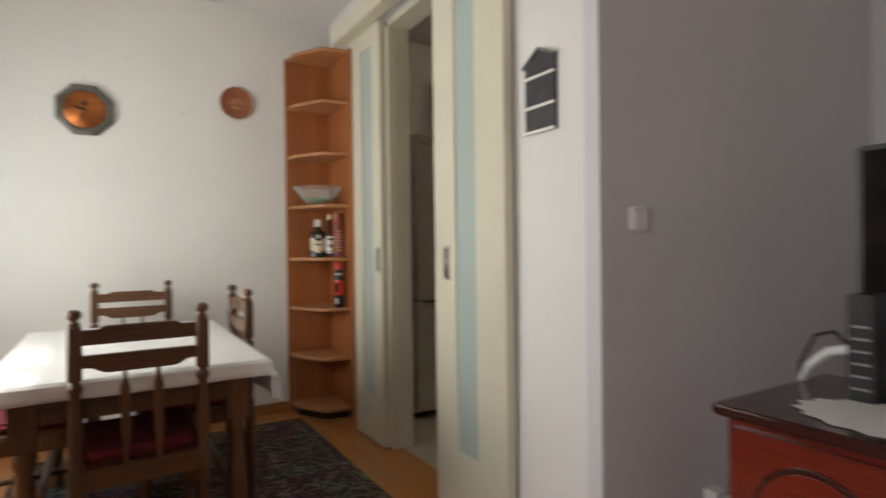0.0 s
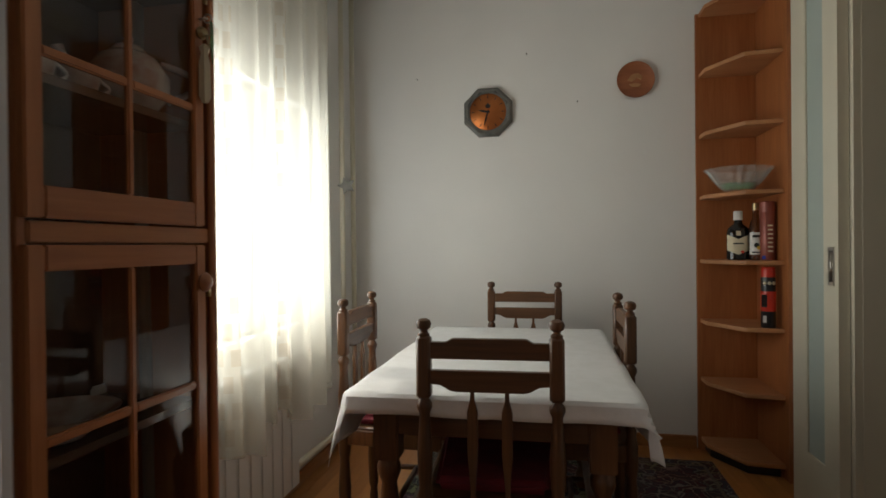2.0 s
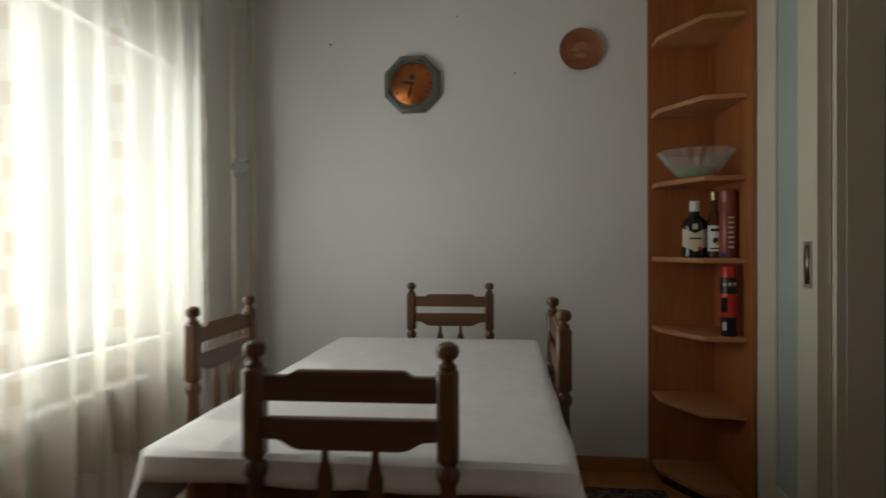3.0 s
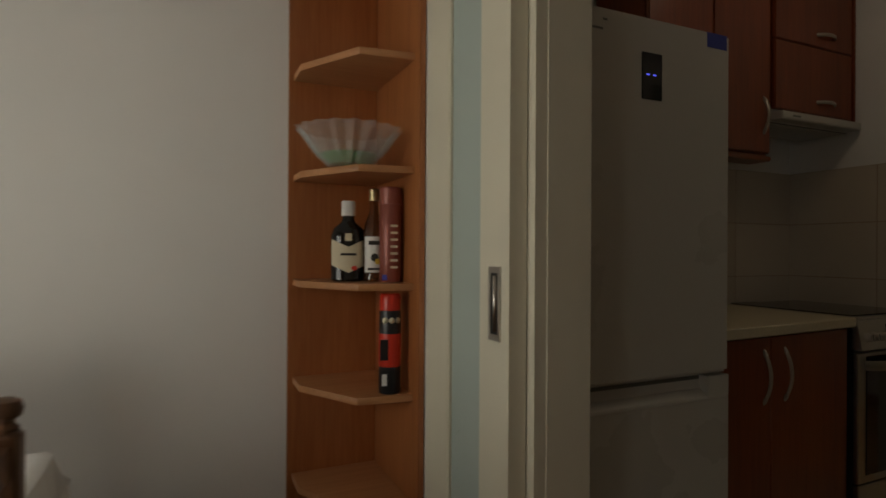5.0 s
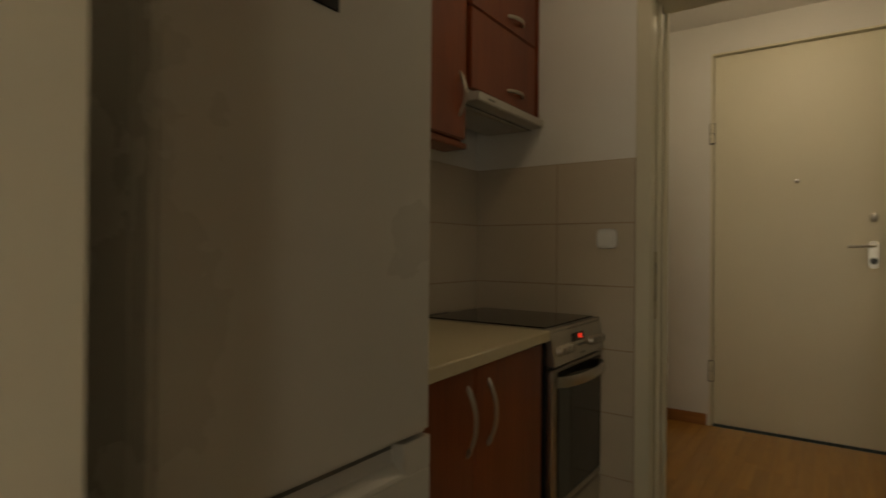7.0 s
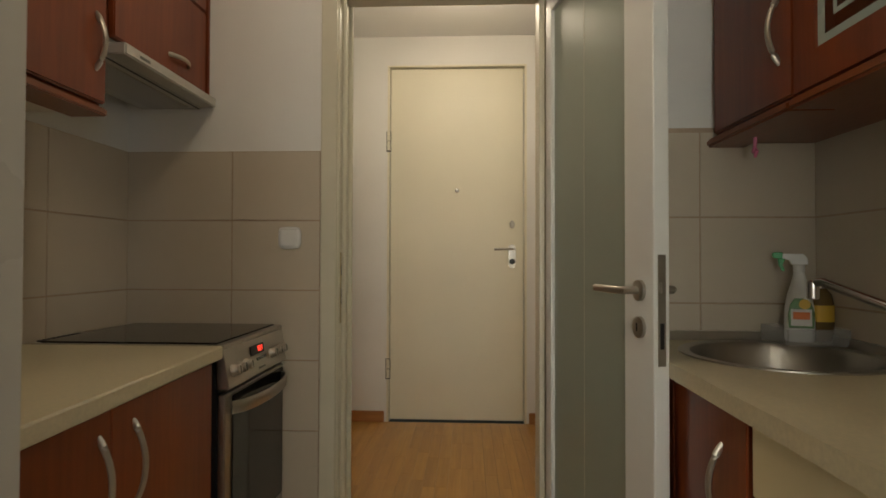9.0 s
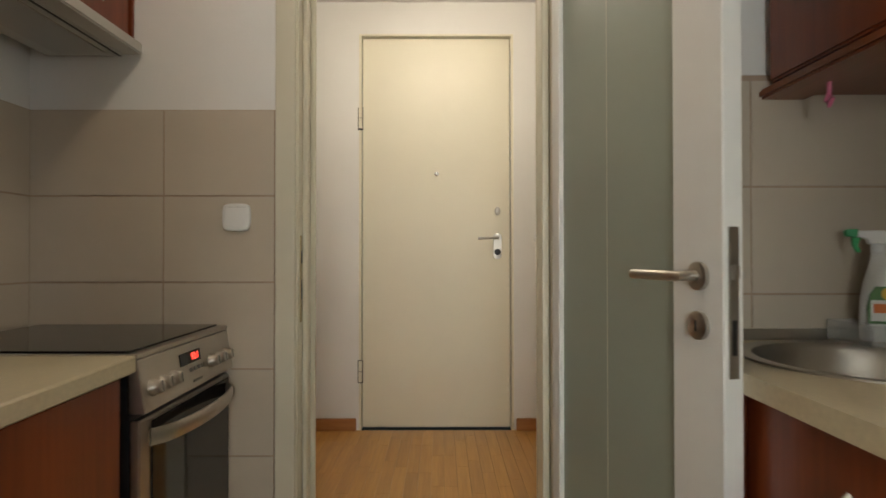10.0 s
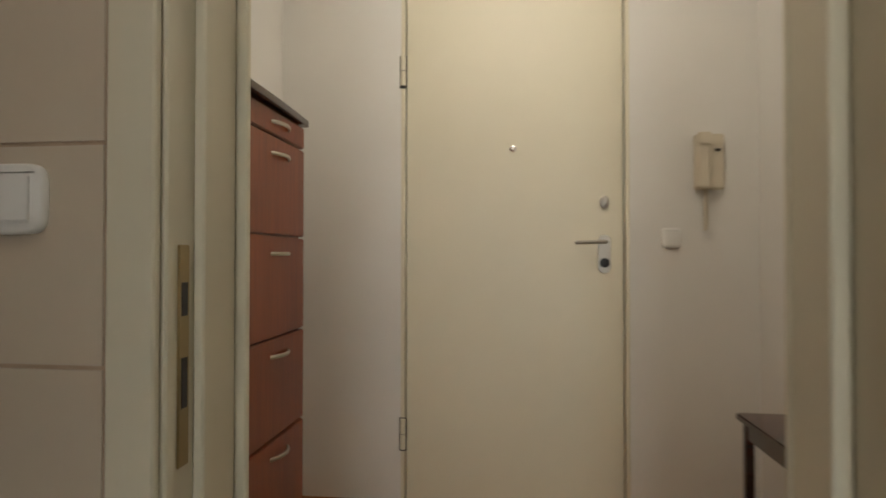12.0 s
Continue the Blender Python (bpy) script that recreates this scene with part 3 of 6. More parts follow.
# ---- doors between dining bay and kitchen ----
CASING = setting("doorway_lining", boxes((1.066, DOOR_Y1 - 0.03, 0, KX0 + 0.004, DOOR_Y1 - 0.001, DOOR_Z), (1.040, DOOR_Y1 - 0.0275, 0, 1.0655, DOOR_Y1 - 0.001, DOOR_Z), (1.003, DOOR_Y0, 0, KX0 + 0.004, DOOR_Y0 + 0.03, DOOR_Z), (1.040, DOOR_Y0, DOOR_Z - 0.03, KX0 + 0.004, DOOR_Y1 - 0.001, DOOR_Z - 0.001)), CREAM, "cream lacquered doorway lining")
setting("sliding_track", block(0.925, 0.62, 2.30, 0.998, 2.52, 2.40, 0.004), CREAM, "cream track cover over the sliding doors")


def sliding_leaf(name, x, y0, y1, g0, g1, handle_y):
    ob = thing(name, "cream sliding door with a tall frosted glass strip", "door", pose(x, 0, 0), "sliding doors", "structure")
    x0, x1, z0, z1, gz0, gz1 = -0.015, 0.022, 0.012, 2.295, 0.255, 2.20
    bm = bmesh.new()
    for r in ((y0, z0, g0, z1), (g1, z0, y1, z1), (g0, z0, g1, gz0), (g0, gz1, g1, z1)):
        bx(bm, x0, r[0], r[1], x1, r[2], r[3])
    part("leaf", bm, CREAM, ob)
    part("glass_strip", block(-0.008, g0, gz0, 0.014, g1, gz1), FROST, ob, "sea-green frosted glass")
    bead = bmesh.new()
    for r in ((g0, gz0, g0 + 0.008, gz1), (g1 - 0.008, gz0, g1, gz1), (g0, gz0, g1, gz0 + 0.008), (g0, gz1 - 0.008, g1, gz1)):
        bx(bead, x0 + 0.001, r[0], r[1], -0.006, r[2], r[3])
    part("bead", bead, CREAM, ob)
    ring = bmesh.new()
    for r in ((-0.022, -0.07, 0.022, -0.058), (-0.022, 0.058, 0.022, 0.07), (-0.022, -0.058, -0.013, 0.058), (0.013, -0.058, 0.022, 0.058)):
        bx(ring, x0 - 0.003, handle_y + r[0], 1.018 + r[1], x0 + 0.004, handle_y + r[2], 1.018 + r[3])
    pl = part("pull_plate", ring, STEEL, ob, "recessed steel pull")
    part("pull_cup", block(x0 - 0.0015, handle_y - 0.013, 0.960, x0 + 0.003, handle_y + 0.013, 1.076), BLACK, pl)
    part("pull_grip", tube([(x0 - 0.003, handle_y - 0.004, 0.965), (x0 - 0.003, handle_y - 0.004, 1.071)], 0.005, 8), STEEL, pl)


sliding_leaf("door_1", 1.015, 2.0, 2.385, 2.105, 2.262, 2.05)
sliding_leaf("door_2", 0.962, 0.852, 1.343, 1.028, 1.188, 1.248)


# ---- kitchen doorway and its leaf ----
ORIGIN = BEYOND
fr = bmesh.new()
for y0, y1 in ((FY1 - 0.035, FY1 + 0.005), (FY0 - 0.005, FY0 + 0.035)):
    bx(fr, KX1 + 0.002, y0, 0, HX0 + 0.018, y1, FZ)
bx(fr, KX1 + 0.002, FY0 + 0.035, FZ - 0.035, HX0 + 0.018, FY1 - 0.035, FZ)
for x0, x1, a, b in ((KX1 - 0.014, KX1, 0.03, 0.03), (HX0 + 0.021, HX0 + 0.034, 0.050, 0.062)):
    bx(fr, x0, FY1 - a, 0, x1, FY1 + 0.03, FZ + 0.04)
    bx(fr, x0, FY0 - 0.04, 0, x1, FY0 + b, FZ + 0.04)
    bx(fr, x0, FY0 + b, FZ - 0.03, x1, FY1 - a, FZ + 0.04)
bx(fr, KX1 + 0.075, FY0 + 0.037, 0, HX0 + 0.020, FY0 + 0.060, FZ - 0.037)
bx(fr, KX1 + 0.055, FY1 - 0.05, 0, KX1 + 0.075, FY1 - 0.035, FZ - 0.035)
soften(fr, 0.003, 1)
fo = setting("door_frame_kitchen", fr, CREAM, "cream lacquered kitchen door frame")
plate = part("strike_plate", block(KX1 + 0.022, FY1 - 0.038, 0.875, KX1 + 0.044, FY1 - 0.0345, 1.14, 0.0012), BRASS, fo, "brass strike plate")
part("strike_hole", boxes((KX1 + 0.027, FY1 - 0.0388, 1.055, KX1 + 0.039, FY1 - 0.037, 1.095), (KX1 + 0.027, FY1 - 0.0388, 0.945, KX1 + 0.039, FY1 - 0.037, 1.005)), BLACK, plate)


def kitchen_leaf():
    """The leaf lies along its own x from the hinge; +y is the face towards the middle of the kitchen."""
    hinge, edge = Vector((3.262, 1.262, 0)), Vector((2.556, 1.112, 0))
    d = edge - hinge
    w = d.length
    turn = math.degrees(math.atan2(d.y, d.x))
    ob = thing("door_3", "white kitchen door standing open, with a frosted glass panel", "door", pose(hinge.x, hinge.y, 0.008, 0, 0, turn), "", "structure")
    t, z1, s = 0.02, 2.11, 0.140
    bm = bmesh.new()
    for r in ((0, 0, s * 0.35, z1), (w - s, 0, w, z1), (s * 0.35, 0, w - s, 0.12), (s * 0.35, z1 - 0.12, w - s, z1)):
        bx(bm, r[0], -t, r[1], r[2], t, r[3])
    soften(bm, 0.0025, 1)
    part("leaf", bm, WHITE, ob)
    part("glass_panel", block(s * 0.35, -0.006, 0.12, w - s, 0.006, z1 - 0.12), DIM_FROST, ob, "sea-green frosted glass")
    part("groove", block(0.30, -0.0066, 0.12, 0.3015, -0.0058, z1 - 0.12), CREAM, ob)
    for side in (1, -1):
        ro = part("rosette", lathe([(0.026, 0), (0.026, 0.008), (0.022, 0.010)], 24, pose(w - 0.06, side * t, 1.034, -90 * side)), STEEL, ob)
        hx = w - 0.06
        part("lever", tube([(hx, side * (t + 0.008), 1.034), (hx, side * (t + 0.045), 1.034), (hx - 0.012, side * (t + 0.053), 1.034), (hx - 0.135, side * (t + 0.053), 1.034)], 0.0095, 12), STEEL, ro)
        ke = part("key_rosette", lathe([(0.026, 0), (0.026, 0.008), (0.022, 0.010)], 24, pose(hx, side * t, 0.945, -90 * side)), STEEL, ob)
        part("keyhole", boxes((hx - 0.003, side * (t + 0.0095), 0.935, hx + 0.003, side * (t + 0.0108), 0.955)), BLACK, ke)
    lock = part("lock_plate", block(w - 0.0005, -0.010, 0.86, w + 0.002, 0.010, 1.12, 0.0008), DULL_STEEL, ob, "steel mortise lock plate")
    part("latch", block(w, -0.006, 1.03, w + 0.010, 0.006, 1.055, 0.002), DULL_STEEL, lock)
    part("bolt_slot", block(w + 0.0015, -0.005, 0.90, w + 0.0026, 0.005, 0.96), BLACK, lock)
    for z in (0.25, 1.85):
        part("hinge", tube([(-0.004, 0.024, z), (-0.004, 0.024, z + 0.09)], 0.008, 10), STEEL, ob)


kitchen_leaf()


# ---- entrance door ----
def entrance():
    ob = thing("door_4", "closed ivory entrance door with a peephole and lever handle", "door", None, "", "structure")
    x = 5.075
    y0, y1, z1 = 1.185, 2.100, 2.432
    part("leaf", block(x, y0, 0.012, x + 0.05, y1, z1, 0.003), IVORY, ob)
    bm = bmesh.new()
    for a, b, z0, zt in ((EY0, y0 - 0.005, 0, z1 + 0.006), (y1 + 0.005, EY1, 0, z1 + 0.006), (EY0, EY1, z1 + 0.006, EZ)):
        bx(bm, HX1 - 0.004, a, z0, HX1 + 0.09, b, zt)
    soften(bm, 0.002, 1)
    part("frame", bm, IVORY, ob)
    for z in (1.86, 0.30):
        h = part("hinge", tube([(HX1 - 0.010, y1 + 0.010, z), (HX1 - 0.010, y1 + 0.010, z + 0.062)], 0.0125, 12), IVORY, ob)
        # black plate laid on the frame as the shade of the gap round the hinge
        part("hinge_gap_shade", block(HX1 - 0.0055, y1 - 0.006, z - 0.008, HX1 - 0.0042, y1 + 0.027, z + 0.132), BLACK, h)
        part("hinge_gap", tube([(HX1 - 0.010, y1 + 0.010, z + 0.0615), (HX1 - 0.010, y1 + 0.010, z + 0.0665)], 0.009, 10), BLACK, h)
        part("hinge_tail", tube([(HX1 - 0.010, y1 + 0.010, z - 0.006), (HX1 - 0.010, y1 + 0.010, z + 0.0005)], 0.011, 10), BLACK, h)
        part("hinge_pin", tube([(HX1 - 0.010, y1 + 0.010, z + 0.066), (HX1 - 0.010, y1 + 0.010, z + 0.128)], 0.0125, 12), IVORY, h)
    pe = part("peephole", lathe([(0.014, 0), (0.014, 0.005), (0.009, 0.008)], 20, pose(x, 1.64, 1.585, 0, -90)), CHROME, ob)
    part("lens", lathe([(0.006, 0.0081), (0.005, 0.009)], 16, pose(x, 1.64, 1.585, 0, -90)), PLASTIC, pe)
    lk = part("upper_lock", lathe([(0.018, 0), (0.018, 0.008), (0.014, 0.011)], 20, pose(x, 1.262, 1.352, 0, -90) @ Matrix.Diagonal((1.5, 1, 1, 1))), STEEL, ob, "oval steel lock cover")
    part("thumb_turn", block(x - 0.028, 1.257, 1.345, x - 0.010, 1.267, 1.372, 0.003), STEEL, lk)
    oval = [(0.026 * math.cos(a) , 0.026 * math.sin(a) + (0.055 if math.sin(a) > 0 else -0.055)) for a in [2 * math.pi * (k + 0.5) / 24 for k in range(24)]]
    pl = part("handle_plate", prism([(1.262 + u, 1.135 + v) for u, v in oval], x - 0.007, x, 0, 0.0015), STEEL, ob, "rounded steel handle plate")
    part("lever", tube([(x, 1.262, 1.185), (x - 0.045, 1.262, 1.185), (x - 0.052, 1.272, 1.185), (x - 0.052, 1.385, 1.182)], 0.008, 12), STEEL, pl)
    part("cylinder", lathe([(0.020, 0.007), (0.020, 0.012), (0.016, 0.014)], 20, pose(x, 1.262, 1.098, 0, -90)), BLACK, pl, "dark round key cylinder")


entrance()


# ---- dining things ----
ORIGIN = SQUARE
def chair():
    """A turned dining chair; it faces -y, its back stands at y = 0."""
    ob = thing("dining_chair", "dark-stained turned oak dining chair with a wine-red seat cushion", "chair", None, "chairs round the table")
    w = 0.172
    for sx in (-1, 1):
        px = sx * w
        low = [(0.013, 0.0), (0.018, 0.012), (0.017, 0.05), (0.013, 0.075), (0.020, 0.10), (0.023, 0.22), (0.017, 0.33), (0.022, 0.36), (0.022, 0.44), (0.016, 0.47), (0.020, 0.52), (0.021, 0.56), (0.015, 0.64), (0.0145, 0.668), (0.021, 0.684), (0.020, 0.695), (0.012, 0.706), (0.012, 0.712)]
        part("back_post", lathe(low, 14, pose(px, 0, 0)), CHAIR_WOOD, ob)
        bm = block(px - 0.019, -0.019, 0.708, px + 0.019, 0.019, 0.872, 0.007, 1)
        part("post_block", bm, CHAIR_WOOD, ob)
        part("finial", lathe([(0.015, 0.870), (0.016, 0.876), (0.010, 0.882), (0.010, 0.886), (0.018, 0.892), (0.0205, 0.902), (0.017, 0.912), (0.008, 0.917)], 16, pose(px, 0, 0)), CHAIR_WOOD, ob)
        leg = [(0.012, 0.0), (0.017, 0.012), (0.016, 0.05), (0.012, 0.075), (0.019, 0.10), (0.024, 0.24), (0.017, 0.32), (0.022, 0.35), (0.022, 0.42)]
        part("front_leg", lathe(leg, 14, pose(sx * (w + 0.012), -0.39, 0)), CHAIR_WOOD, ob)
    u = w - 0.014
    top = [(-u, 0.812), (u, 0.812), (u, 0.856), (u - 0.045, 0.856), (u - 0.062, 0.866), (-u + 0.062, 0.866), (-u + 0.045, 0.856), (-u, 0.856)]
    part("top_rail", prism(top, -0.010, 0.010, 1, 0.002), CHAIR_WOOD_X, ob)
    low = [(-u, 0.746), (-u + 0.03, 0.744), (-u + 0.055, 0.730), (-u + 0.07, 0.727), (u - 0.07, 0.727), (u - 0.055, 0.730), (u - 0.03, 0.744), (u, 0.746), (u, 0.782), (-u, 0.782)]
    part("lower_rail", prism(low, -0.010, 0.010, 1, 0.002), CHAIR_WOOD_X, ob)
    for sx in (-1, 1):
        c = sx * 0.045
        sp = [(c - 0.005, 0.735), (c - 0.006, 0.705), (c - 0.014, 0.675), (c - 0.014, 0.56), (c - 0.007, 0.48), (c - 0.007, 0.43), (c + 0.007, 0.43), (c + 0.007, 0.48), (c + 0.014, 0.56), (c + 0.014, 0.675), (c + 0.006, 0.705), (c + 0.005, 0.735)]
        part("splat", prism(sp, -0.006, 0.006, 1, 0.0015), CHAIR_WOOD, ob)
    part("seat_rail", block(-w, -0.012, 0.385, w, 0.012, 0.445, 0.003), CHAIR_WOOD_X, ob)
    part("seat_rail", block(-w - 0.01, -0.402, 0.375, w + 0.01, -0.380, 0.43, 0.003), CHAIR_WOOD_X, ob)
    for sx in (-1, 1):
        part("side_rail", prism([(-0.385, 0.375), (-0.01, 0.385), (-0.01, 0.44), (-0.385, 0.43)], sx * (w + 0.004) - 0.010, sx * (w + 0.004) + 0.010, 0, 0.002), CHAIR_WOOD, ob)
        part("stretcher", tube([(sx * w, 0, 0.17), (sx * (w + 0.012), -0.39, 0.17)], 0.011), CHAIR_WOOD, ob)
    part("stretcher", tube([(-w, -0.19, 0.17), (w, -0.19, 0.17)], 0.011), CHAIR_WOOD_X, ob)
    part("seat", prism([(-w - 0.02, -0.41), (w + 0.02, -0.41), (w + 0.004, 0.0), (-w - 0.004, 0.0)], 0.43, 0.448, 2, 0.004), CHAIR_WOOD_X, ob)
    cu = prism([(-w - 0.01, -0.40), (w + 0.01, -0.40), (w - 0.022, -0.03), (-w + 0.022, -0.03)], 0.449, 0.485, 2)
    soften(cu, 0.014, 3)
    part("cushion", cu, RED_CLOTH, ob, "wine-red velvet cushion")
    return ob


first = chair()
first.matrix_basis = pose(-0.166, 1.220, 0, 0, 0, 181.5)
copy_thing(first, pose(-0.143, 2.704, 0, 0, 0, -0.5))
copy_thing(first, pose(-0.760, 1.896, 0, 0, 0, 90.5))
copy_thing(first, pose(0.250, 1.888, 0, 0, 0, -90))

TX0, TX1, TY0, TY1, TZ = -0.556, 0.210, 1.245, 2.47, 0.706


def table():
    ob = thing("dining_table", "dark-stained dining table with turned legs under a white cloth", "table")
    part("tabletop", block(TX0 + 0.004, TY0 + 0.004, TZ - 0.03, TX1 - 0.004, TY1 - 0.004, TZ, 0.004), CHAIR_WOOD_X, ob)
    a = 0.06
    part("apron", block(TX0 + a, TY0 + a, TZ - 0.13, TX0 + a + 0.022, TY1 - a, TZ - 0.03), CHAIR_WOOD, ob)
    part("apron", block(TX1 - a - 0.022, TY0 + a, TZ - 0.13, TX1 - a, TY1 - a, TZ - 0.03), CHAIR_WOOD, ob)
    part("apron", block(TX0 + a, TY0 + a, TZ - 0.13, TX1 - a, TY0 + a + 0.022, TZ - 0.03), CHAIR_WOOD_X, ob)
    part("apron", block(TX0 + a, TY1 - a - 0.022, TZ - 0.13, TX1 - a, TY1 - a, TZ - 0.03), CHAIR_WOOD_X, ob)
    for x in (TX0 + 0.085, TX1 - 0.085):
        for y in (TY0 + 0.085, TY1 - 0.085):
            leg = part("leg", lathe([(0.022, 0.0), (0.030, 0.02), (0.030, 0.07), (0.018, 0.10), (0.030, 0.13), (0.038, 0.24), (0.030, 0.36), (0.022, 0.43), (0.034, 0.46), (0.034, 0.48), (0.026, 0.50)], 18, pose(x, y, 0)), CHAIR_WOOD, ob)
            part("leg_block", block(x - 0.036, y - 0.036, 0.50, x + 0.036, y + 0.036, TZ - 0.03, 0.004), CHAIR_WOOD, leg)
    part("stretcher", tube([(TX0 + 0.085, TY0 + 0.085, 0.21), (TX0 + 0.085, TY1 - 0.085, 0.21)], 0.016), CHAIR_WOOD, ob)
    part("stretcher", tube([(TX1 - 0.085, TY0 + 0.085, 0.21), (TX1 - 0.085, TY1 - 0.085, 0.21)], 0.016), CHAIR_WOOD, ob)


table()


def tablecloth():
    """A square-cut cloth: flat on the top, then falling over the edges with corner cones and soft folds."""
    bm = bmesh.new()
    ovx, ovy, n = 0.155, 0.062, 92
    cx, cy = (TX0 + TX1) / 2, (TY0 + TY1) / 2
    hx, hy = (TX1 - TX0) / 2, (TY1 - TY0) / 2
    grid = []
    for i in range(n + 1):
        row = []
        for j in range(n + 1):
            u, v = -hx - ovx + 2 * (hx + ovx) * i / n, -hy - ovy + 2 * (hy + ovy) * j / n
            ox, oy = max(0, abs(u) - hx), max(0, abs(v) - hy)
            x, y, z = max(-hx, min(hx, u)), max(-hy, min(hy, v)), TZ + 0.0025
            d = math.hypot(ox, oy)
            if d > 0:
                sx, sy = (1 if u > 0 else -1), (1 if v > 0 else -1)
                dx, dy = ox / d, oy / d
                drop = max(0.0, d - 0.012)
                out = min(d, 0.012) + 0.006 + drop * (0.10 + 0.55 * min(dx, dy))
                if sx < 0 and sy < 0:                   # this corner hangs lowest
                    drop *= 1 + 1.0 * min(dx, dy)
                    out *= 1 - 0.6 * min(dx, dy)
                fold = 0.010 * min(1, d / 0.1) * math.sin((u if oy > ox else v) * 21 + 1.3 * sx + 2.1 * sy)
                out += fold
                x, y = x + sx * dx * out, y + sy * dy * out
                z -= drop * (0.985 - 0.10 * min(dx, dy)) + 0.3 * min(d, 0.012)
            else:
                z += 0.0012 * math.sin(u * 11) * math.sin(v * 9)
            row.append(bm.verts.new((cx + x, cy + y, z)))
        grid.append(row)
    for i in range(n):
        for j in range(n):
            f = bm.faces.new((grid[i][j], grid[i + 1][j], grid[i + 1][j + 1], grid[i][j + 1]))
            f.smooth = True
    ob = solid("tablecloth", bm, LINEN, "white damask tablecloth hanging over the dining table", "tablecloth")
    mod = ob.modifiers.new("thick", 'SOLIDIFY')
    mod.thickness, mod.offset = 0.0015, 1
    return ob


tablecloth()


def rug():
    ob = thing("rug", "dark oriental rug with pale and wine-red figures under the table", "rug")
    bm = block(-0.66, 0.80, -0.001, 0.785, 2.79, 0.008, 0.003)
    part("carpet", bm, RUG, ob)
    bd = bmesh.new()
    for r in ((-0.61, 0.86, 0.735, 0.875), (-0.61, 2.715, 0.735, 2.73), (-0.61, 0.875, -0.595, 2.715), (0.72, 0.875, 0.735, 2.715)):
        bx(bd, r[0], r[1], 0.0075, r[2], r[3], 0.0092)
    part("border", bd, mat("rug_border", (0.11, 0.085, 0.065), 0.95, var=0.4, scale=60), ob, "pale border stripe")


rug()


# ---- corner shelf and what stands on it ----
SHELF_Z = (0.050, 0.372, 0.684, 1.002, 1.337, 1.664, 1.990, 2.315)


def corner_shelf():
    ob = thing("corner_shelf", "tall orange alder open corner shelf unit", "shelf")
    part("back_panel", block(0.765, YN - 0.020, 0.0, XE - 0.022, YN - 0.002, 2.335, 0.001), ALDER, ob)
    part("side_panel", block(XE - 0.021, 2.585, 0.0, XE - 0.003, YN - 0.002, 2.335, 0.001), ALDER, ob)
    poly = [(0.780, YN - 0.021), (0.780, 2.862), (0.900, 2.640), (XE - 0.022, 2.622), (XE - 0.022, YN - 0.021)]
    for z in SHELF_Z:
        part("shelf", prism(poly, z, z + 0.020, 2, 0.001), ALDER_X, ob, "alder shelf with a clipped front corner")
    kick = [(0.80, YN - 0.021), (0.80, 2.88), (0.915, 2.68), (XE - 0.03, 2.66), (XE - 0.03, YN - 0.021)]
    part("plinth", prism(kick, 0.0, 0.055), BLACK, ob, "dark recessed plinth")


corner_shelf()


def bowl(m):
    ob = thing("glass_bowl", "fluted clear glass bowl with a green base", "bowl", m)
    pr = [(0.048, 0.0), (0.062, 0.004), (0.098, 0.042), (0.138, 0.100), (0.150, 0.112), (0.146, 0.112), (0.134, 0.099), (0.093, 0.043), (0.056, 0.010), (0.0, 0.009)]
    part("body", lathe(pr, 108, None, None, 18, 0.07), CRYSTAL, ob)
    part("base", lathe([(0.0, 0.0105), (0.055, 0.012), (0.082, 0.040), (0.074, 0.040), (0.0, 0.018)], 36), GREEN_CRYSTAL, ob, "green glass base")


bowl(pose(0.900, 2.740, SHELF_Z[4] + 0.0205))


def square_bottle(m):
    ob = thing("spirits_bottle", "dark spirits bottle with a cream label and white cap", "bottle", m)
    body = lathe([(0.030, 0.0), (0.036, 0.004), (0.036, 0.115), (0.031, 0.135), (0.015, 0.152), (0.0125, 0.160), (0.0125, 0.178)], 24)
    part("body", body, WHISKY, ob)
    part("cap", lathe([(0.0145, 0.168), (0.0145, 0.204), (0.012, 0.207)], 20), WHITE_LABEL, ob, "white cap")
    lab = bmesh.new()
    pr = []
    for k in range(13):
        a = math.radians(-160 + 140 * k / 12)
        pr.append((0.0366 * math.cos(a), 0.0366 * math.sin(a)))
    for (x0, y0), (x1, y1) in zip(pr, pr[1:]):
        k0, k1 = 0.030 + 0.02 * abs(x0) / 0.036, 0.030 + 0.02 * abs(x1) / 0.036
        lab.faces.new([lab.verts.new(q) for q in ((x0, y0, k0 - 0.008), (x1, y1, k1 - 0.008), (x1, y1, k1 + 0.058), (x0, y0, k0 + 0.058))])
    lb = part("label", lab, PALE_LABEL, ob, "cream label")
    part("script_bar", block(-0.016, -0.0378, 0.066, 0.016, -0.0368, 0.072), INK, lb)
    part("seal", lathe([(0.006, 0.0), (0.006, 0.001)], 14, pose(0.012, -0.0355, 0.034, 90)), RED, lb)
    part("crest", block(-0.007, -0.0368, 0.103, 0.007, -0.0355, 0.122), PALE_LABEL, ob)


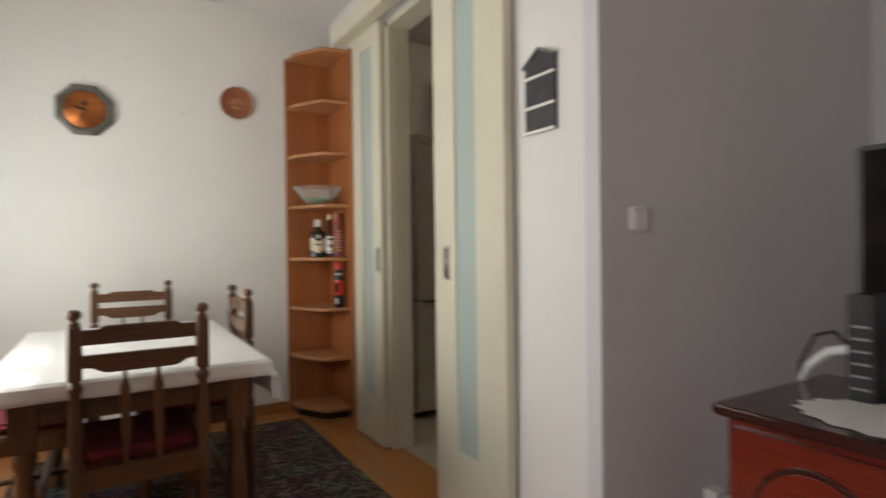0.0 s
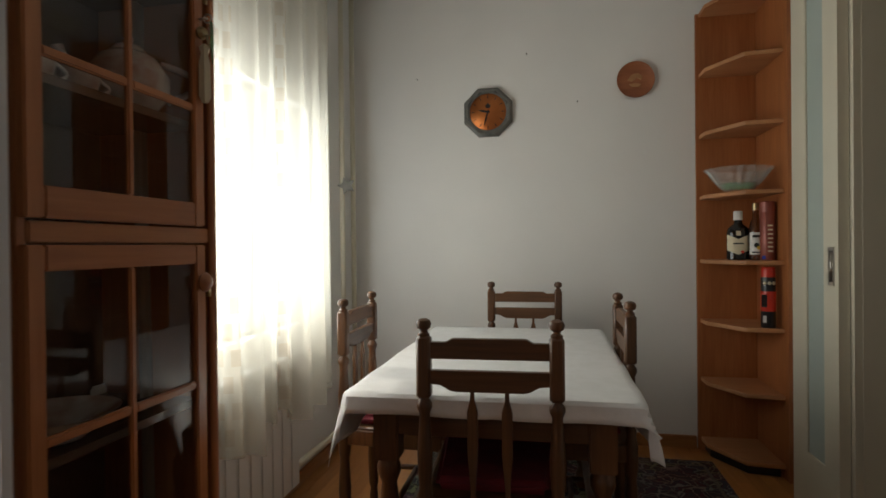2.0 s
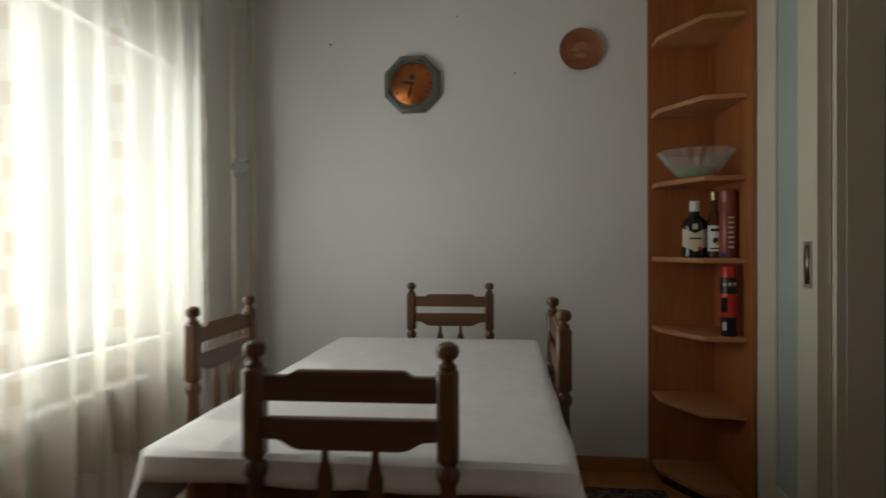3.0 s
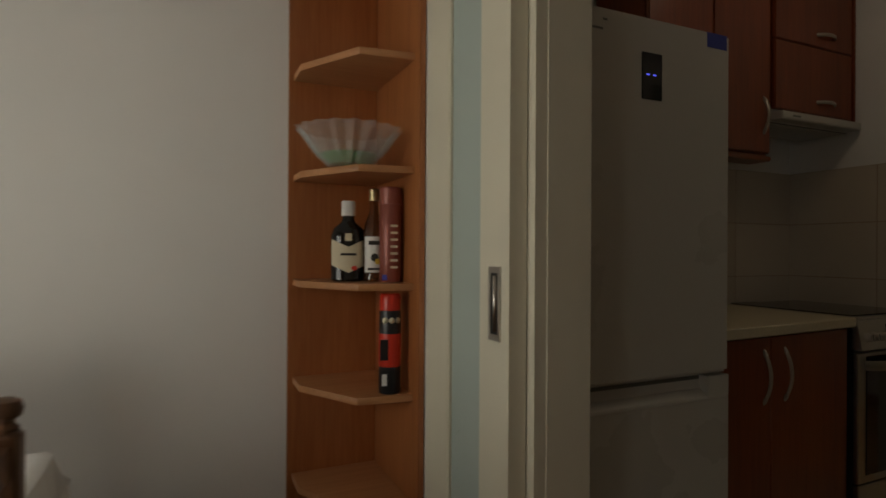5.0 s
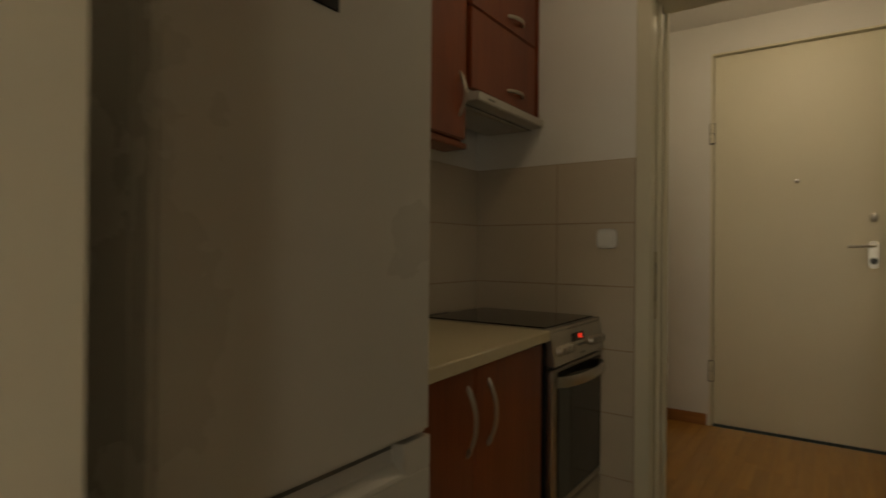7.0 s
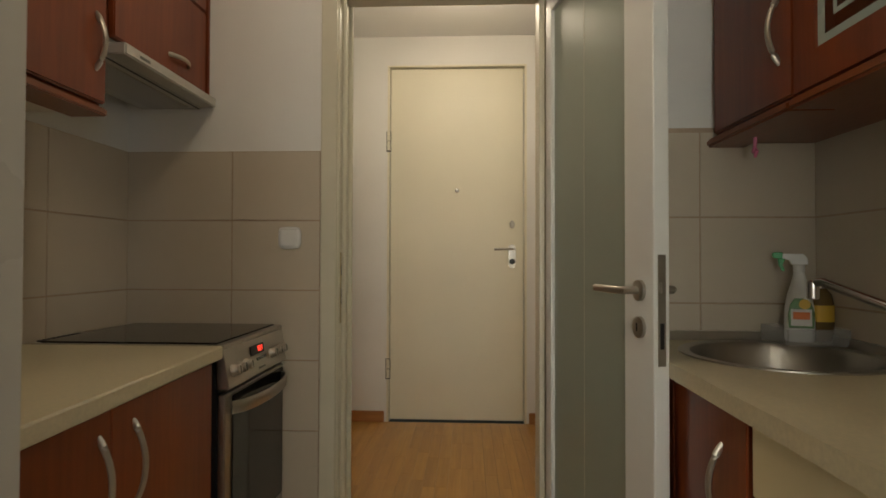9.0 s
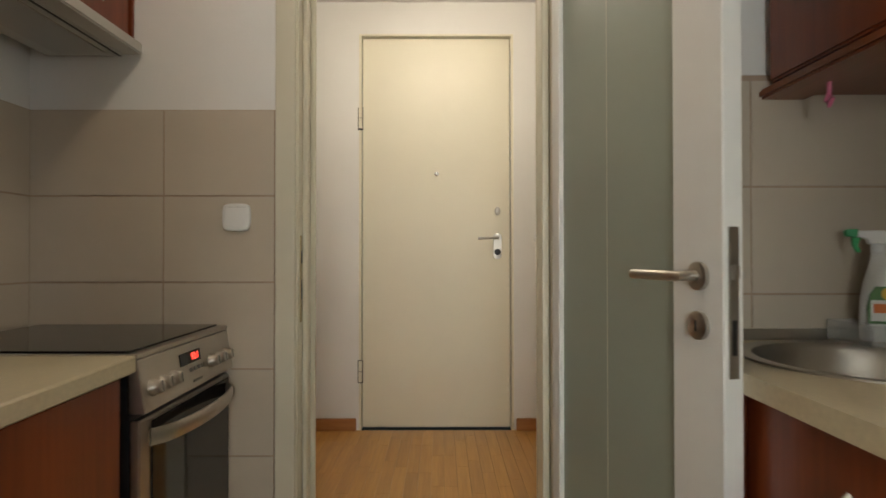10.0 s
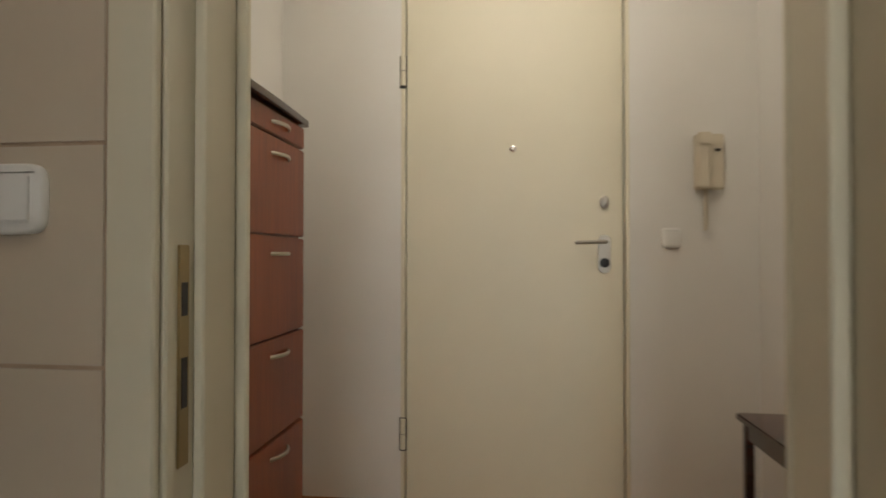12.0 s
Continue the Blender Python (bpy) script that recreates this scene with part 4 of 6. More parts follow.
def round_bottle(m):
    ob = thing("liqueur_bottle", "clear liqueur bottle with a white label and gold cap", "bottle", m)
    part("body", lathe([(0.024, 0.0), (0.028, 0.004), (0.028, 0.12), (0.022, 0.145), (0.0125, 0.165), (0.0115, 0.205)], 24), glass("tinted_glass", (0.45, 0.36, 0.25), 0.02), ob)
    part("cap", lathe([(0.0135, 0.195), (0.0135, 0.222), (0.011, 0.224)], 18), BRASS, ob, "gold cap")
    lab = bmesh.new()
    pr = [(0.0286 * math.cos(math.radians(-150 + 10 * k)), 0.0286 * math.sin(math.radians(-150 + 10 * k))) for k in range(13)]
    for (x0, y0), (x1, y1) in zip(pr, pr[1:]):
        lab.faces.new([lab.verts.new(q) for q in ((x0, y0, 0.022), (x1, y1, 0.022), (x1, y1, 0.108), (x0, y0, 0.108))])
    lb = part("label", lab, WHITE_LABEL, ob, "white label")
    part("script_bar", block(-0.016, -0.0296, 0.088, 0.016, -0.0288, 0.098), INK, lb)
    part("fruit", lathe([(0.010, 0.0), (0.010, 0.001)], 14, pose(0.0, -0.0285, 0.058, 90)), INK, lb)
    part("fruit_half", lathe([(0.007, 0.0), (0.007, 0.0016)], 14, pose(0.007, -0.0285, 0.048, 90)), YELLOW, lb)
    part("text_bar", block(-0.018, -0.0294, 0.028, 0.018, -0.0286, 0.033), INK, lb)


def tin(m):
    ob = thing("tin_tube", "tall rose-brown printed tin", "tin", m)
    part("body", lathe([(0.026, 0.0), (0.0275, 0.003), (0.0275, 0.168), (0.026, 0.170)], 24), ROSE_TIN, ob)
    part("lid", lathe([(0.0285, 0.170), (0.0285, 0.205), (0.026, 0.208)], 24), ROSE_TIN, ob)
    for z in (0.03, 0.045, 0.06, 0.075, 0.09, 0.105, 0.12):
        part("text_bar", block(-0.002, -0.0285, z, 0.016, -0.0262, z + 0.005), PALE_LABEL, ob)
    part("badge", block(-0.022, -0.0255, 0.004, -0.006, -0.0195, 0.016), BLUE_PRINT, ob)


BLUE_PRINT = mat("blue_print", (0.03, 0.05, 0.35), 0.5)


def spray_can(m):
    ob = thing("spray_can", "black and red spray can with a red cap", "can", m)
    part("body", lathe([(0.024, 0.0), (0.0255, 0.003), (0.0255, 0.185), (0.022, 0.195)], 24), BLACK, ob)
    part("band", lathe([(0.0259, 0.062), (0.0262, 0.064), (0.0262, 0.135), (0.0259, 0.137)], 24), RED, ob, "red printed band")
    part("cap", lathe([(0.0245, 0.190), (0.0245, 0.222), (0.021, 0.228)], 24), RED, ob, "red cap")
    for a in (-120, -85, -50):
        part("flower", lathe([(0.007, 0.0), (0.007, 0.001)], 10, pose(0.0255 * math.cos(radians(a)), 0.0255 * math.sin(radians(a)), 0.168, 90, 0, a + 90)), PALE_LABEL, ob)
    part("emblem", block(-0.0245, -0.0225, 0.078, -0.006, -0.0265, 0.125), BLACK, ob)
    part("bar_code", block(-0.020, -0.024, 0.020, -0.008, -0.0225, 0.046), WHITE_LABEL, ob)


z3 = SHELF_Z[3] + 0.0205
square_bottle(pose(0.915, 2.800, z3, 0, 0, -14) @ Matrix.Diagonal((1.45, 0.95, 1.18, 1)))
round_bottle(pose(0.985, 2.765, z3, 0, 0, -12) @ Matrix.Diagonal((1.16, 1.16, 1.25, 1)))
tin(pose(1.024, 2.725, z3, 0, 0, -14) @ Matrix.Diagonal((1.20, 1.20, 1.36, 1)))
spray_can(pose(1.006, 2.672, SHELF_Z[2] + 0.0205, 0, 0, -14) @ Matrix.Diagonal((1.25, 1.25, 1.26, 1)))


# ---- wall pieces of the dining bay ----
def clock(m):
    """Faces -y; octagon frame with a copper dial."""
    ob = thing("wall_clock", "octagonal pewter wall clock with a copper dial", "clock", m)
    R = 0.150
    out = [(R * math.cos(math.radians(22.5 + 45 * k)), R * math.sin(math.radians(22.5 + 45 * k))) for k in range(8)]
    bm = bmesh.new()
    rings = []
    for r, y in ((1.0, 0.0), (1.0, -0.022), (0.90, -0.036), (0.82, -0.036), (0.80, -0.020)):
        rings.append([bm.verts.new((u * r, y, v * r)) for u, v in out])
    for a, b in zip(rings, rings[1:]):
        for k in range(8):
            bm.faces.new((a[k], a[(k + 1) % 8], b[(k + 1) % 8], b[k]))
    bm.faces.new(rings[0])
    bm.faces.new(rings[-1])
    bmesh.ops.recalc_face_normals(bm, faces=bm.faces)
    part("case", bm, PEWTER, ob)
    di = part("dial", lathe([(0.104, 0.0), (0.106, 0.006), (0.103, 0.008)], 48, pose(0, -0.020, 0, 90)), COPPER, ob, "brushed copper dial")
    part("rim", lathe([(0.104, 0.005), (0.113, 0.006), (0.113, 0.014), (0.105, 0.013)], 48, pose(0, -0.020, 0, 90), ends=False), PEWTER, ob)
    for k in range(12):
        a = math.radians(30 * k)
        mk = part("hour_mark", block(-0.0022, -0.0292, 0.078, 0.0022, -0.0282, 0.096), INK, di)
        mk.matrix_basis = pose(0, 0, 0, 0, 30 * k)
    hd = part("hour_hand", prism([(-0.004, -0.01), (0.004, -0.01), (0.007, 0.03), (0.0, 0.06), (-0.007, 0.03)], -0.0315, -0.0300, 1), INK, ob)
    hd.matrix_basis = pose(0, 0, 0, 0, -78)
    mh = part("minute_hand", prism([(-0.003, -0.012), (0.003, -0.012), (0.005, 0.05), (0.0, 0.088), (-0.005, 0.05)], -0.0340, -0.0322, 1), INK, ob)
    mh.matrix_basis = pose(0, 0, 0, 0, 196)
    part("boss", lathe([(0.007, 0.0), (0.006, 0.008)], 14, pose(0, -0.029, 0, 90)), INK, ob)
    part("emblem", prism([(-0.016, 0.036), (0.0, 0.052), (0.016, 0.036), (0.010, 0.022), (-0.010, 0.022)], -0.0290, -0.0282, 1), INK, di)


clock(pose(-0.352, YN - 0.001, 1.872))


def plate_on_wall(m):
    ob = thing("wall_plate", "round carved terracotta-brown wooden wall plate", "plate", m)
    part("plate", lathe([(0.055, 0.0), (0.088, 0.012), (0.100, 0.024), (0.098, 0.027), (0.085, 0.020), (0.062, 0.014), (0.0, 0.012)], 40, pose(0, 0, 0, 90)), wood("carved_wood", (0.36, 0.125, 0.05), (0.24, 0.075, 0.03), 0, 0.5), ob)
    pale = wood("pale_carving", (0.46, 0.24, 0.11), (0.36, 0.17, 0.07), 0, 0.55)
    part("carving", prism([(-0.042, 0.0), (-0.02, 0.030), (0.012, 0.036), (0.036, 0.020), (0.030, -0.004), (0.006, 0.010), (-0.018, -0.010)], -0.0185, -0.012, 1, 0.001), pale, ob)
    part("carving", prism([(-0.036, -0.022), (0.002, -0.018), (0.030, -0.026), (0.020, -0.040), (-0.020, -0.038)], -0.0185, -0.012, 1, 0.001), pale, ob)


plate_on_wall(pose(0.458, YN - 0.001, 2.006))
for x, z in ((-0.771, 2.090), (-0.131, 2.195), (0.148, 1.909)):
    solid("nail", tube([(x, YN, z), (x, YN - 0.014, z + 0.002)], 0.0028, 8), PEWTER, "small bare steel nail in the white wall", "nail", "", "nails in the wall")


def switch(name, m, w=0.082, keys=1, label="white plastic light switch", material=None):
    """A rounded switch plate that faces -y."""
    material = material or PLASTIC
    ob = thing(name, label, "switch", m)
    rim = []
    for k in range(32):
        c, s = math.cos(2 * math.pi * (k + 0.5) / 32), math.sin(2 * math.pi * (k + 0.5) / 32)
        rim.append((w / 2 * math.copysign(abs(c) ** 0.45, c), 0.041 * math.copysign(abs(s) ** 0.45, s)))
    bm = bmesh.new()
    rings = [[bm.verts.new((u * f, y, v * f)) for u, v in rim] for f, y in ((1.0, 0.0), (1.0, -0.005), (0.96, -0.009), (0.90, -0.0105))]
    for a, b in zip(rings, rings[1:]):
        for k in range(32):
            bm.faces.new((a[k], a[(k + 1) % 32], b[(k + 1) % 32], b[k]))
    bm.faces.new(rings[-1])
    bmesh.ops.recalc_face_normals(bm, faces=bm.faces)
    part("plate", bm, material, ob)
    kw = (w - 0.022) / keys
    for k in range(keys):
        x0 = -w / 2 + 0.011 + k * kw
        part("key", block(x0 + 0.001, -0.014, -0.028, x0 + kw - 0.001, -0.006, 0.028, 0.003, 2), material, ob)
    part("shadow_gap", block(-w / 2 + 0.010, -0.0105, 0.029, w / 2 - 0.010, -0.0095, 0.0305), INK, ob)


switch("light_switch", pose(1.165, YS - 0.001, 1.165), label="white plastic light switch on the grey wall")


def plaque(m):
    """Faces -x. A house-shaped black key plaque with pale strips."""
    ob = thing("wall_plaque", "house-shaped dark wall plaque with pale strips", "plaque", m)
    part("board", prism([(-0.078, -0.125), (0.072, -0.125), (0.072, 0.105), (0.0, 0.150), (-0.078, 0.115)], -0.012, 0.0, 0, 0.002), mat("slate_print", (0.045, 0.045, 0.05), 0.5, var=0.4, scale=20), ob)
    for z in (-0.128, -0.045, 0.055):
        part("strip", block(-0.018, -0.078, z, -0.012, 0.074, z + 0.010), WHITE_LABEL, ob)
    part("ridge", prism([(-0.085, 0.108), (0.0, 0.146), (0.08, 0.098), (0.08, 0.108), (0.0, 0.158), (-0.085, 0.118)], -0.018, -0.008, 0), PEWTER, ob)


plaque(pose(0.999, 0.712, 1.590))


# ---- glazed cabinet ----
CX0, CX1, CY0, CY1 = XW + 0.012, -0.845, -0.02 + 0.545, 1.052


def vitrine():
    ob = thing("display_cabinet", "brown cherry glazed cabinet with crockery behind panes", "cabinet")
    zt, zb = 2.18, 0.385
    for y0, y1 in ((CY0, CY0 + 0.02), (CY1 - 0.02, CY1)):
        part("side", block(CX0, y0, zb, CX1, y1, zt, 0.002), VITRINE, ob)
    part("back", block(CX0, CY0 + 0.02, zb, CX0 + 0.008, CY1 - 0.02, zt), DARK_BACK, ob)
    part("top", block(CX0 - 0.004, CY0 - 0.004, zt, CX1 + 0.02, CY1 + 0.012, zt + 0.035, 0.006), VITRINE_Y, ob)
    for z in (zb, 0.72, 1.118, 1.40, 1.72):
        part("shelf", block(CX0 + 0.008, CY0 + 0.02, z, CX1 - 0.03, CY1 - 0.02, z + 0.018), VITRINE_Y if z in (zb, 1.118) else PANE_SHELF, ob)
    part("mid_rail", block(CX1 - 0.025, CY0 + 0.02, 1.120, CX1 + 0.004, CY1 - 0.005, 1.156, 0.003), VITRINE_Y, ob)
    part("edge_moulding", tube([(CX1 + 0.004, CY1 - 0.010, zb), (CX1 + 0.004, CY1 - 0.010, zt)], 0.012, 12), VITRINE, ob)

    def glazed(z0, z1, rails):
        y0, y1, s = CY0 + 0.004, CY1 - 0.052, 0.036
        d = part("door", block(CX1 - 0.003, y1 - s, z0, CX1 + 0.017, y1, z1, 0.003), VITRINE, ob, "glazed cherry door")
        part("stile", block(CX1 - 0.003, y0, z0, CX1 + 0.017, y0 + s, z1, 0.003), VITRINE, d)
        part("rail", block(CX1 - 0.003, y0 + s, z0, CX1 + 0.017, y1 - s, z0 + 0.055, 0.003), VITRINE_Y, d)
        part("rail", block(CX1 - 0.003, y0 + s, z1 - 0.045, CX1 + 0.017, y1 - s, z1, 0.003), VITRINE_Y, d)
        m = (y0 + y1) / 2
        part("glazing_bar", block(CX1 + 0.001, m - 0.008, z0 + 0.055, CX1 + 0.014, m + 0.008, z1 - 0.045, 0.003), VITRINE, d)
        for z in rails:
            for a, b in ((y0 + s, m - 0.008), (m + 0.008, y1 - s)):
                part("glazing_bar", block(CX1 + 0.001, a, z - 0.009, CX1 + 0.014, b, z + 0.009, 0.003), VITRINE_Y, d)
        zs = [z0 + 0.055] + list(rails) + [z1 - 0.045]
        for a, b in zip(zs, zs[1:]):
            for u, v in ((y0 + s, m), (m, y1 - s)):
                part("pane", block(CX1 + 0.003, u, a, CX1 + 0.007, v, b), PANE, d).visible_shadow = False
        return d, y1

    d, ye = glazed(1.160, 2.17, (1.440, 1.76))
    part("handle", lathe([(0.010, 0), (0.016, 0.008), (0.012, 0.018)], 16, pose(CX1 + 0.017, ye - 0.018, 1.62, 0, 90)), BRASS, d)
    d, ye = glazed(0.390, 1.116, (0.785,))
    hd = part("handle", lathe([(0.020, 0), (0.024, 0.006), (0.016, 0.016), (0.006, 0.019)], 18, pose(CX1 + 0.018, ye - 0.012, 1.026, 0, 90)), VITRINE, d, "round wooden knob")
    for z in (0.99, 1.70):
        part("hinge", tube([(CX1 + 0.020, CY1 - 0.046, z), (CX1 + 0.020, CY1 - 0.046, z + 0.05)], 0.005, 8), BRASS, ob)
    base = part("base", block(CX0, YS + 0.075, 0.05, -0.672, CY1 + 0.045, 0.372, 0.004), VITRINE_Y, ob, "deeper base cupboard")
    part("base_top", block(CX0, YS + 0.072, 0.372, -0.655, CY1 + 0.06, 0.392, 0.005), ALDER_X, ob)
    part("plinth", block(CX0 + 0.01, YS + 0.08, 0.0, -0.70, CY1 + 0.03, 0.05), DARK_BACK, ob)


PANE_SHELF = mat("brown_glass_shelf", (0.16, 0.10, 0.07), 0.15, var=0.1)
vitrine()


def cup(name, m, r=0.04, h=0.06, label="small flowered porcelain cup with a handle"):
    ob = thing(name, label, "cup", m, "crockery in the cabinet")
    part("body", lathe([(r * 0.5, 0.0), (r * 0.8, 0.006), (r, h * 0.6), (r * 1.05, h), (r * 0.98, h), (r * 0.9, h * 0.6), (0.0, 0.01)], 22), PORCELAIN, ob)
    part("handle", tube(arc((0, r * 0.9, h * 0.2), (0, r * 0.98, h * 0.85), (0, h * 0.5, 0), 8), 0.004, 8), PORCELAIN, ob)


def teapot(m):
    ob = thing("teapot", "round flowered porcelain teapot", "teapot", m, "crockery in the cabinet")
    part("body", lathe([(0.045, 0.0), (0.055, 0.005), (0.085, 0.045), (0.088, 0.085), (0.062, 0.128), (0.040, 0.140)], 30), PORCELAIN, ob)
    part("lid", lathe([(0.042, 0.140), (0.030, 0.155), (0.008, 0.163), (0.012, 0.175), (0.006, 0.184)], 24), PORCELAIN, ob)
    part("handle", tube(arc((0, 0.080, 0.035), (0, 0.066, 0.125), (0, 0.075, 0.01), 12), 0.008, 10), PORCELAIN, ob)
    part("spout", tube([(0, -0.08, 0.05), (0, -0.12, 0.09), (0, -0.135, 0.135)], 0.013, 10), PORCELAIN, ob)


def door_key(m):
    """A small key in the lock, with a glass drop and a narrow tag; it hangs in front of +x."""
    ob = thing("key_with_tag", "small steel key with a narrow green tag in the cabinet lock", "key", m)
    part("shaft", tube([(0, 0, 0), (0.022, 0, 0)], 0.003, 8), STEEL, ob)
    part("bow", tube([(0.022 + 0.010 * math.cos(a), 0, 0.010 * math.sin(a)) for a in [2 * math.pi * k / 14 for k in range(15)]], 0.0022, 6), STEEL, ob)
    part("drop", lathe([(0.0, -0.045), (0.008, -0.038), (0.010, -0.026), (0.006, -0.012), (0.002, -0.006)], 14, pose(0.030, 0.004, 0)), CRYSTAL, ob, "clear glass drop")
    part("tag", prism([(-0.004, -0.008), (0.004, -0.008), (0.009, -0.055), (0.003, -0.108), (-0.004, -0.060)], 0.030, 0.033, 0, 0.0008), LABEL_GREEN, ob, "narrow green tag")


door_key(pose(CX1 + 0.017, CY1 - 0.066, 1.655))

sx = (CX0 + CX1) / 2 + 0.02
teapot(pose(sx + 0.02, 0.912, 1.4185, 0, 0, -48))
cup("coffee_cup", pose(sx + 0.03, 0.655, 1.4185, 0, 0, -10))
cup("coffee_cup", pose(sx + 0.03, 0.765, 1.4185, 0, 0, -15), 0.036, 0.055)
cup("sugar_bowl", pose(sx - 0.04, 0.64, 1.4185, 0, 0, 40), 0.05, 0.075, "flowered porcelain sugar bowl")
for y, r, h in ((0.60, 0.022, 0.085), (0.66, 0.026, 0.07), (0.72, 0.024, 0.08), (0.87, 0.02, 0.075), (0.68, 0.02, 0.08)):
    g = thing("drinking_glass", "small cut clear drinking glass", "glass", pose(sx + (0.03 if r > 0.021 else -0.05), y, 1.1375), "glasses in the cabinet")
    part("bowl", lathe([(r * 0.7, 0), (r * 0.75, 0.012), (r, h), (r * 0.9, h), (r * 0.65, 0.016), (0, 0.015)], 18), CRYSTAL, g)
stack = thing("plate_stack", "stack of white porcelain plates and bowls", "plates", pose(sx + 0.03, 0.70, 0.404))
for k in range(14):
    part("plate", lathe([(0.05, 0), (0.055, 0.002), (0.105, 0.014), (0.106, 0.016), (0.054, 0.006), (0, 0.005)], 32, pose(0, 0, 0.009 * k)), PORCELAIN, stack)
dish = thing("covered_dish", "white porcelain serving bowl", "bowl", pose(sx + 0.02, 0.70, 0.7385), "crockery in the cabinet")
part("body", lathe([(0.05, 0), (0.06, 0.004), (0.11, 0.05), (0.118, 0.055), (0.105, 0.05), (0, 0.012)], 32), PORCELAIN, dish)
bl = thing("dark_bottle", "dark glass bottle standing in the cabinet", "bottle", pose(sx, 0.585, 0.7385))
part("body", lathe([(0.03, 0), (0.032, 0.004), (0.032, 0.12), (0.012, 0.16), (0.011, 0.20)], 18), WHISKY, bl)
tass = thing("key_tassel", "pale tassel hanging from the cabinet key", "tassel", pose(CX1 + 0.03, CY1 - 0.066, 1.50))
part("cord", tube([(-0.010, 0, 0.110), (0.006, 0.0, 0.115), (0.012, 0.004, 0.085)], 0.003, 6), PALE_LABEL, tass)
part("fringe", lathe([(0.006, -0.045), (0.013, -0.03), (0.012, 0.05), (0.007, 0.07), (0.012, 0.085), (0.004, 0.095)], 12, None, None, 6, 0.15), PALE_LABEL, tass)


# ---- living room corner ----
def chest():
    ob = thing("chest_of_drawers", "red mahogany chest with arched panels and a dark top", "chest")
    x0, x1, y0, y1, z = 1.02, 1.56, -1.15, 0.105, 0.70
    part("body", block(x0 + 0.02, y0 + 0.02, 0.06, x1, y1 - 0.012, z - 0.028, 0.003), MAHOGANY, ob)
    part("top", block(x0 - 0.012, y0, z - 0.028, x1, y1 + 0.012, z, 0.006), DARK_TOP, ob, "dark polished top")
    part("plinth", block(x0 + 0.04, y0 + 0.03, 0.0, x1, y1 - 0.03, 0.06), DARK_TOP, ob)
    for k in range(3):
        a = y1 - 0.03 - k * 0.40
        b = a - 0.37
        d = part("door", block(x0 + 0.004, b, 0.08, x0 + 0.02, a, z - 0.05, 0.002), MAHOGANY, ob)
        m, w = (a + b) / 2, 0.135
        arch = [(m - w, 0.14), (m + w, 0.14)] + [(m + w * math.cos(math.radians(t)), z - 0.235 + 0.14 * math.sin(math.radians(t))) for t in range(0, 181, 15)]
        part("arched_panel", prism(arch, x0 - 0.005, x0 + 0.006, 0, 0.002), DARK_TOP, d)
        inner = [(m - w + 0.012, 0.152), (m + w - 0.012, 0.152)] + [(m + (w - 0.012) * math.cos(math.radians(t)), z - 0.235 + 0.128 * math.sin(math.radians(t))) for t in range(0, 181, 15)]
        part("panel_field", prism(inner, x0 - 0.008, x0 - 0.003, 0, 0.002), MAHOGANY, d)


chest()


def doily():
    bm = lathe([(0.16, 0.0), (0.165, 0.0015), (0.12, 0.003), (0.0, 0.003)], 64, None, None, 16, 0.05)
    ob = solid("doily", bm, LINEN, "white crocheted doily on the dark chest top", "doily")
    ob.matrix_basis = pose(1.19, -0.20, 0.701) @ Matrix.Diagonal((0.85, 1.2, 1, 1))


doily()


def television():
    ob = thing("television", "black flat television standing on the chest", "television")
    part("panel", block(1.46, -0.94, 0.79, 1.50, -0.008, 1.34, 0.006), BLACK, ob)
    part("screen", block(1.456, -0.925, 0.81, 1.461, -0.023, 1.325), GLOSS_BLACK, ob)
    part("neck", block(1.465, -0.53, 0.71, 1.505, -0.43, 0.82), BLACK, ob)
    part("foot", block(1.37, -0.67, 0.70, 1.555, -0.29, 0.715, 0.004), BLACK, ob)


television()
box = thing("receiver_box", "dark set-top box with pale vent slots", "receiver", pose(1.36, -0.085, 0.7005))
part("case", block(-0.07, -0.03, 0, 0.07, 0.03, 0.26, 0.004), BLACK, box)
for k in range(6):
    part("slot", block(-0.0712, -0.022, 0.03 + 0.03 * k, -0.069, 0.022, 0.036 + 0.03 * k), PEWTER, box)
cab = thing("cable", "loose white and black cables behind the chest", "cable")
part("white_cable", tube([(1.36, -0.05, 0.82), (1.37, 0.02, 0.80), (1.38, 0.07, 0.755), (1.41, 0.10, 0.712), (1.47, 0.135, 0.69), (1.50, 0.18, 0.45), (1.50, 0.42, 0.20)], 0.012, 8), PLASTIC, cab)
part("black_cable", tube([(1.37, -0.05, 0.80), (1.40, 0.02, 0.85), (1.43, 0.08, 0.83), (1.46, 0.135, 0.74), (1.52, 0.17, 0.50), (1.53, 0.42, 0.22)], 0.005, 8), BLACK, cab)
part("cable_clip", block(1.485, YS - 0.045, 0.17, 1.545, YS - 0.001, 0.25), PLASTIC, cab)


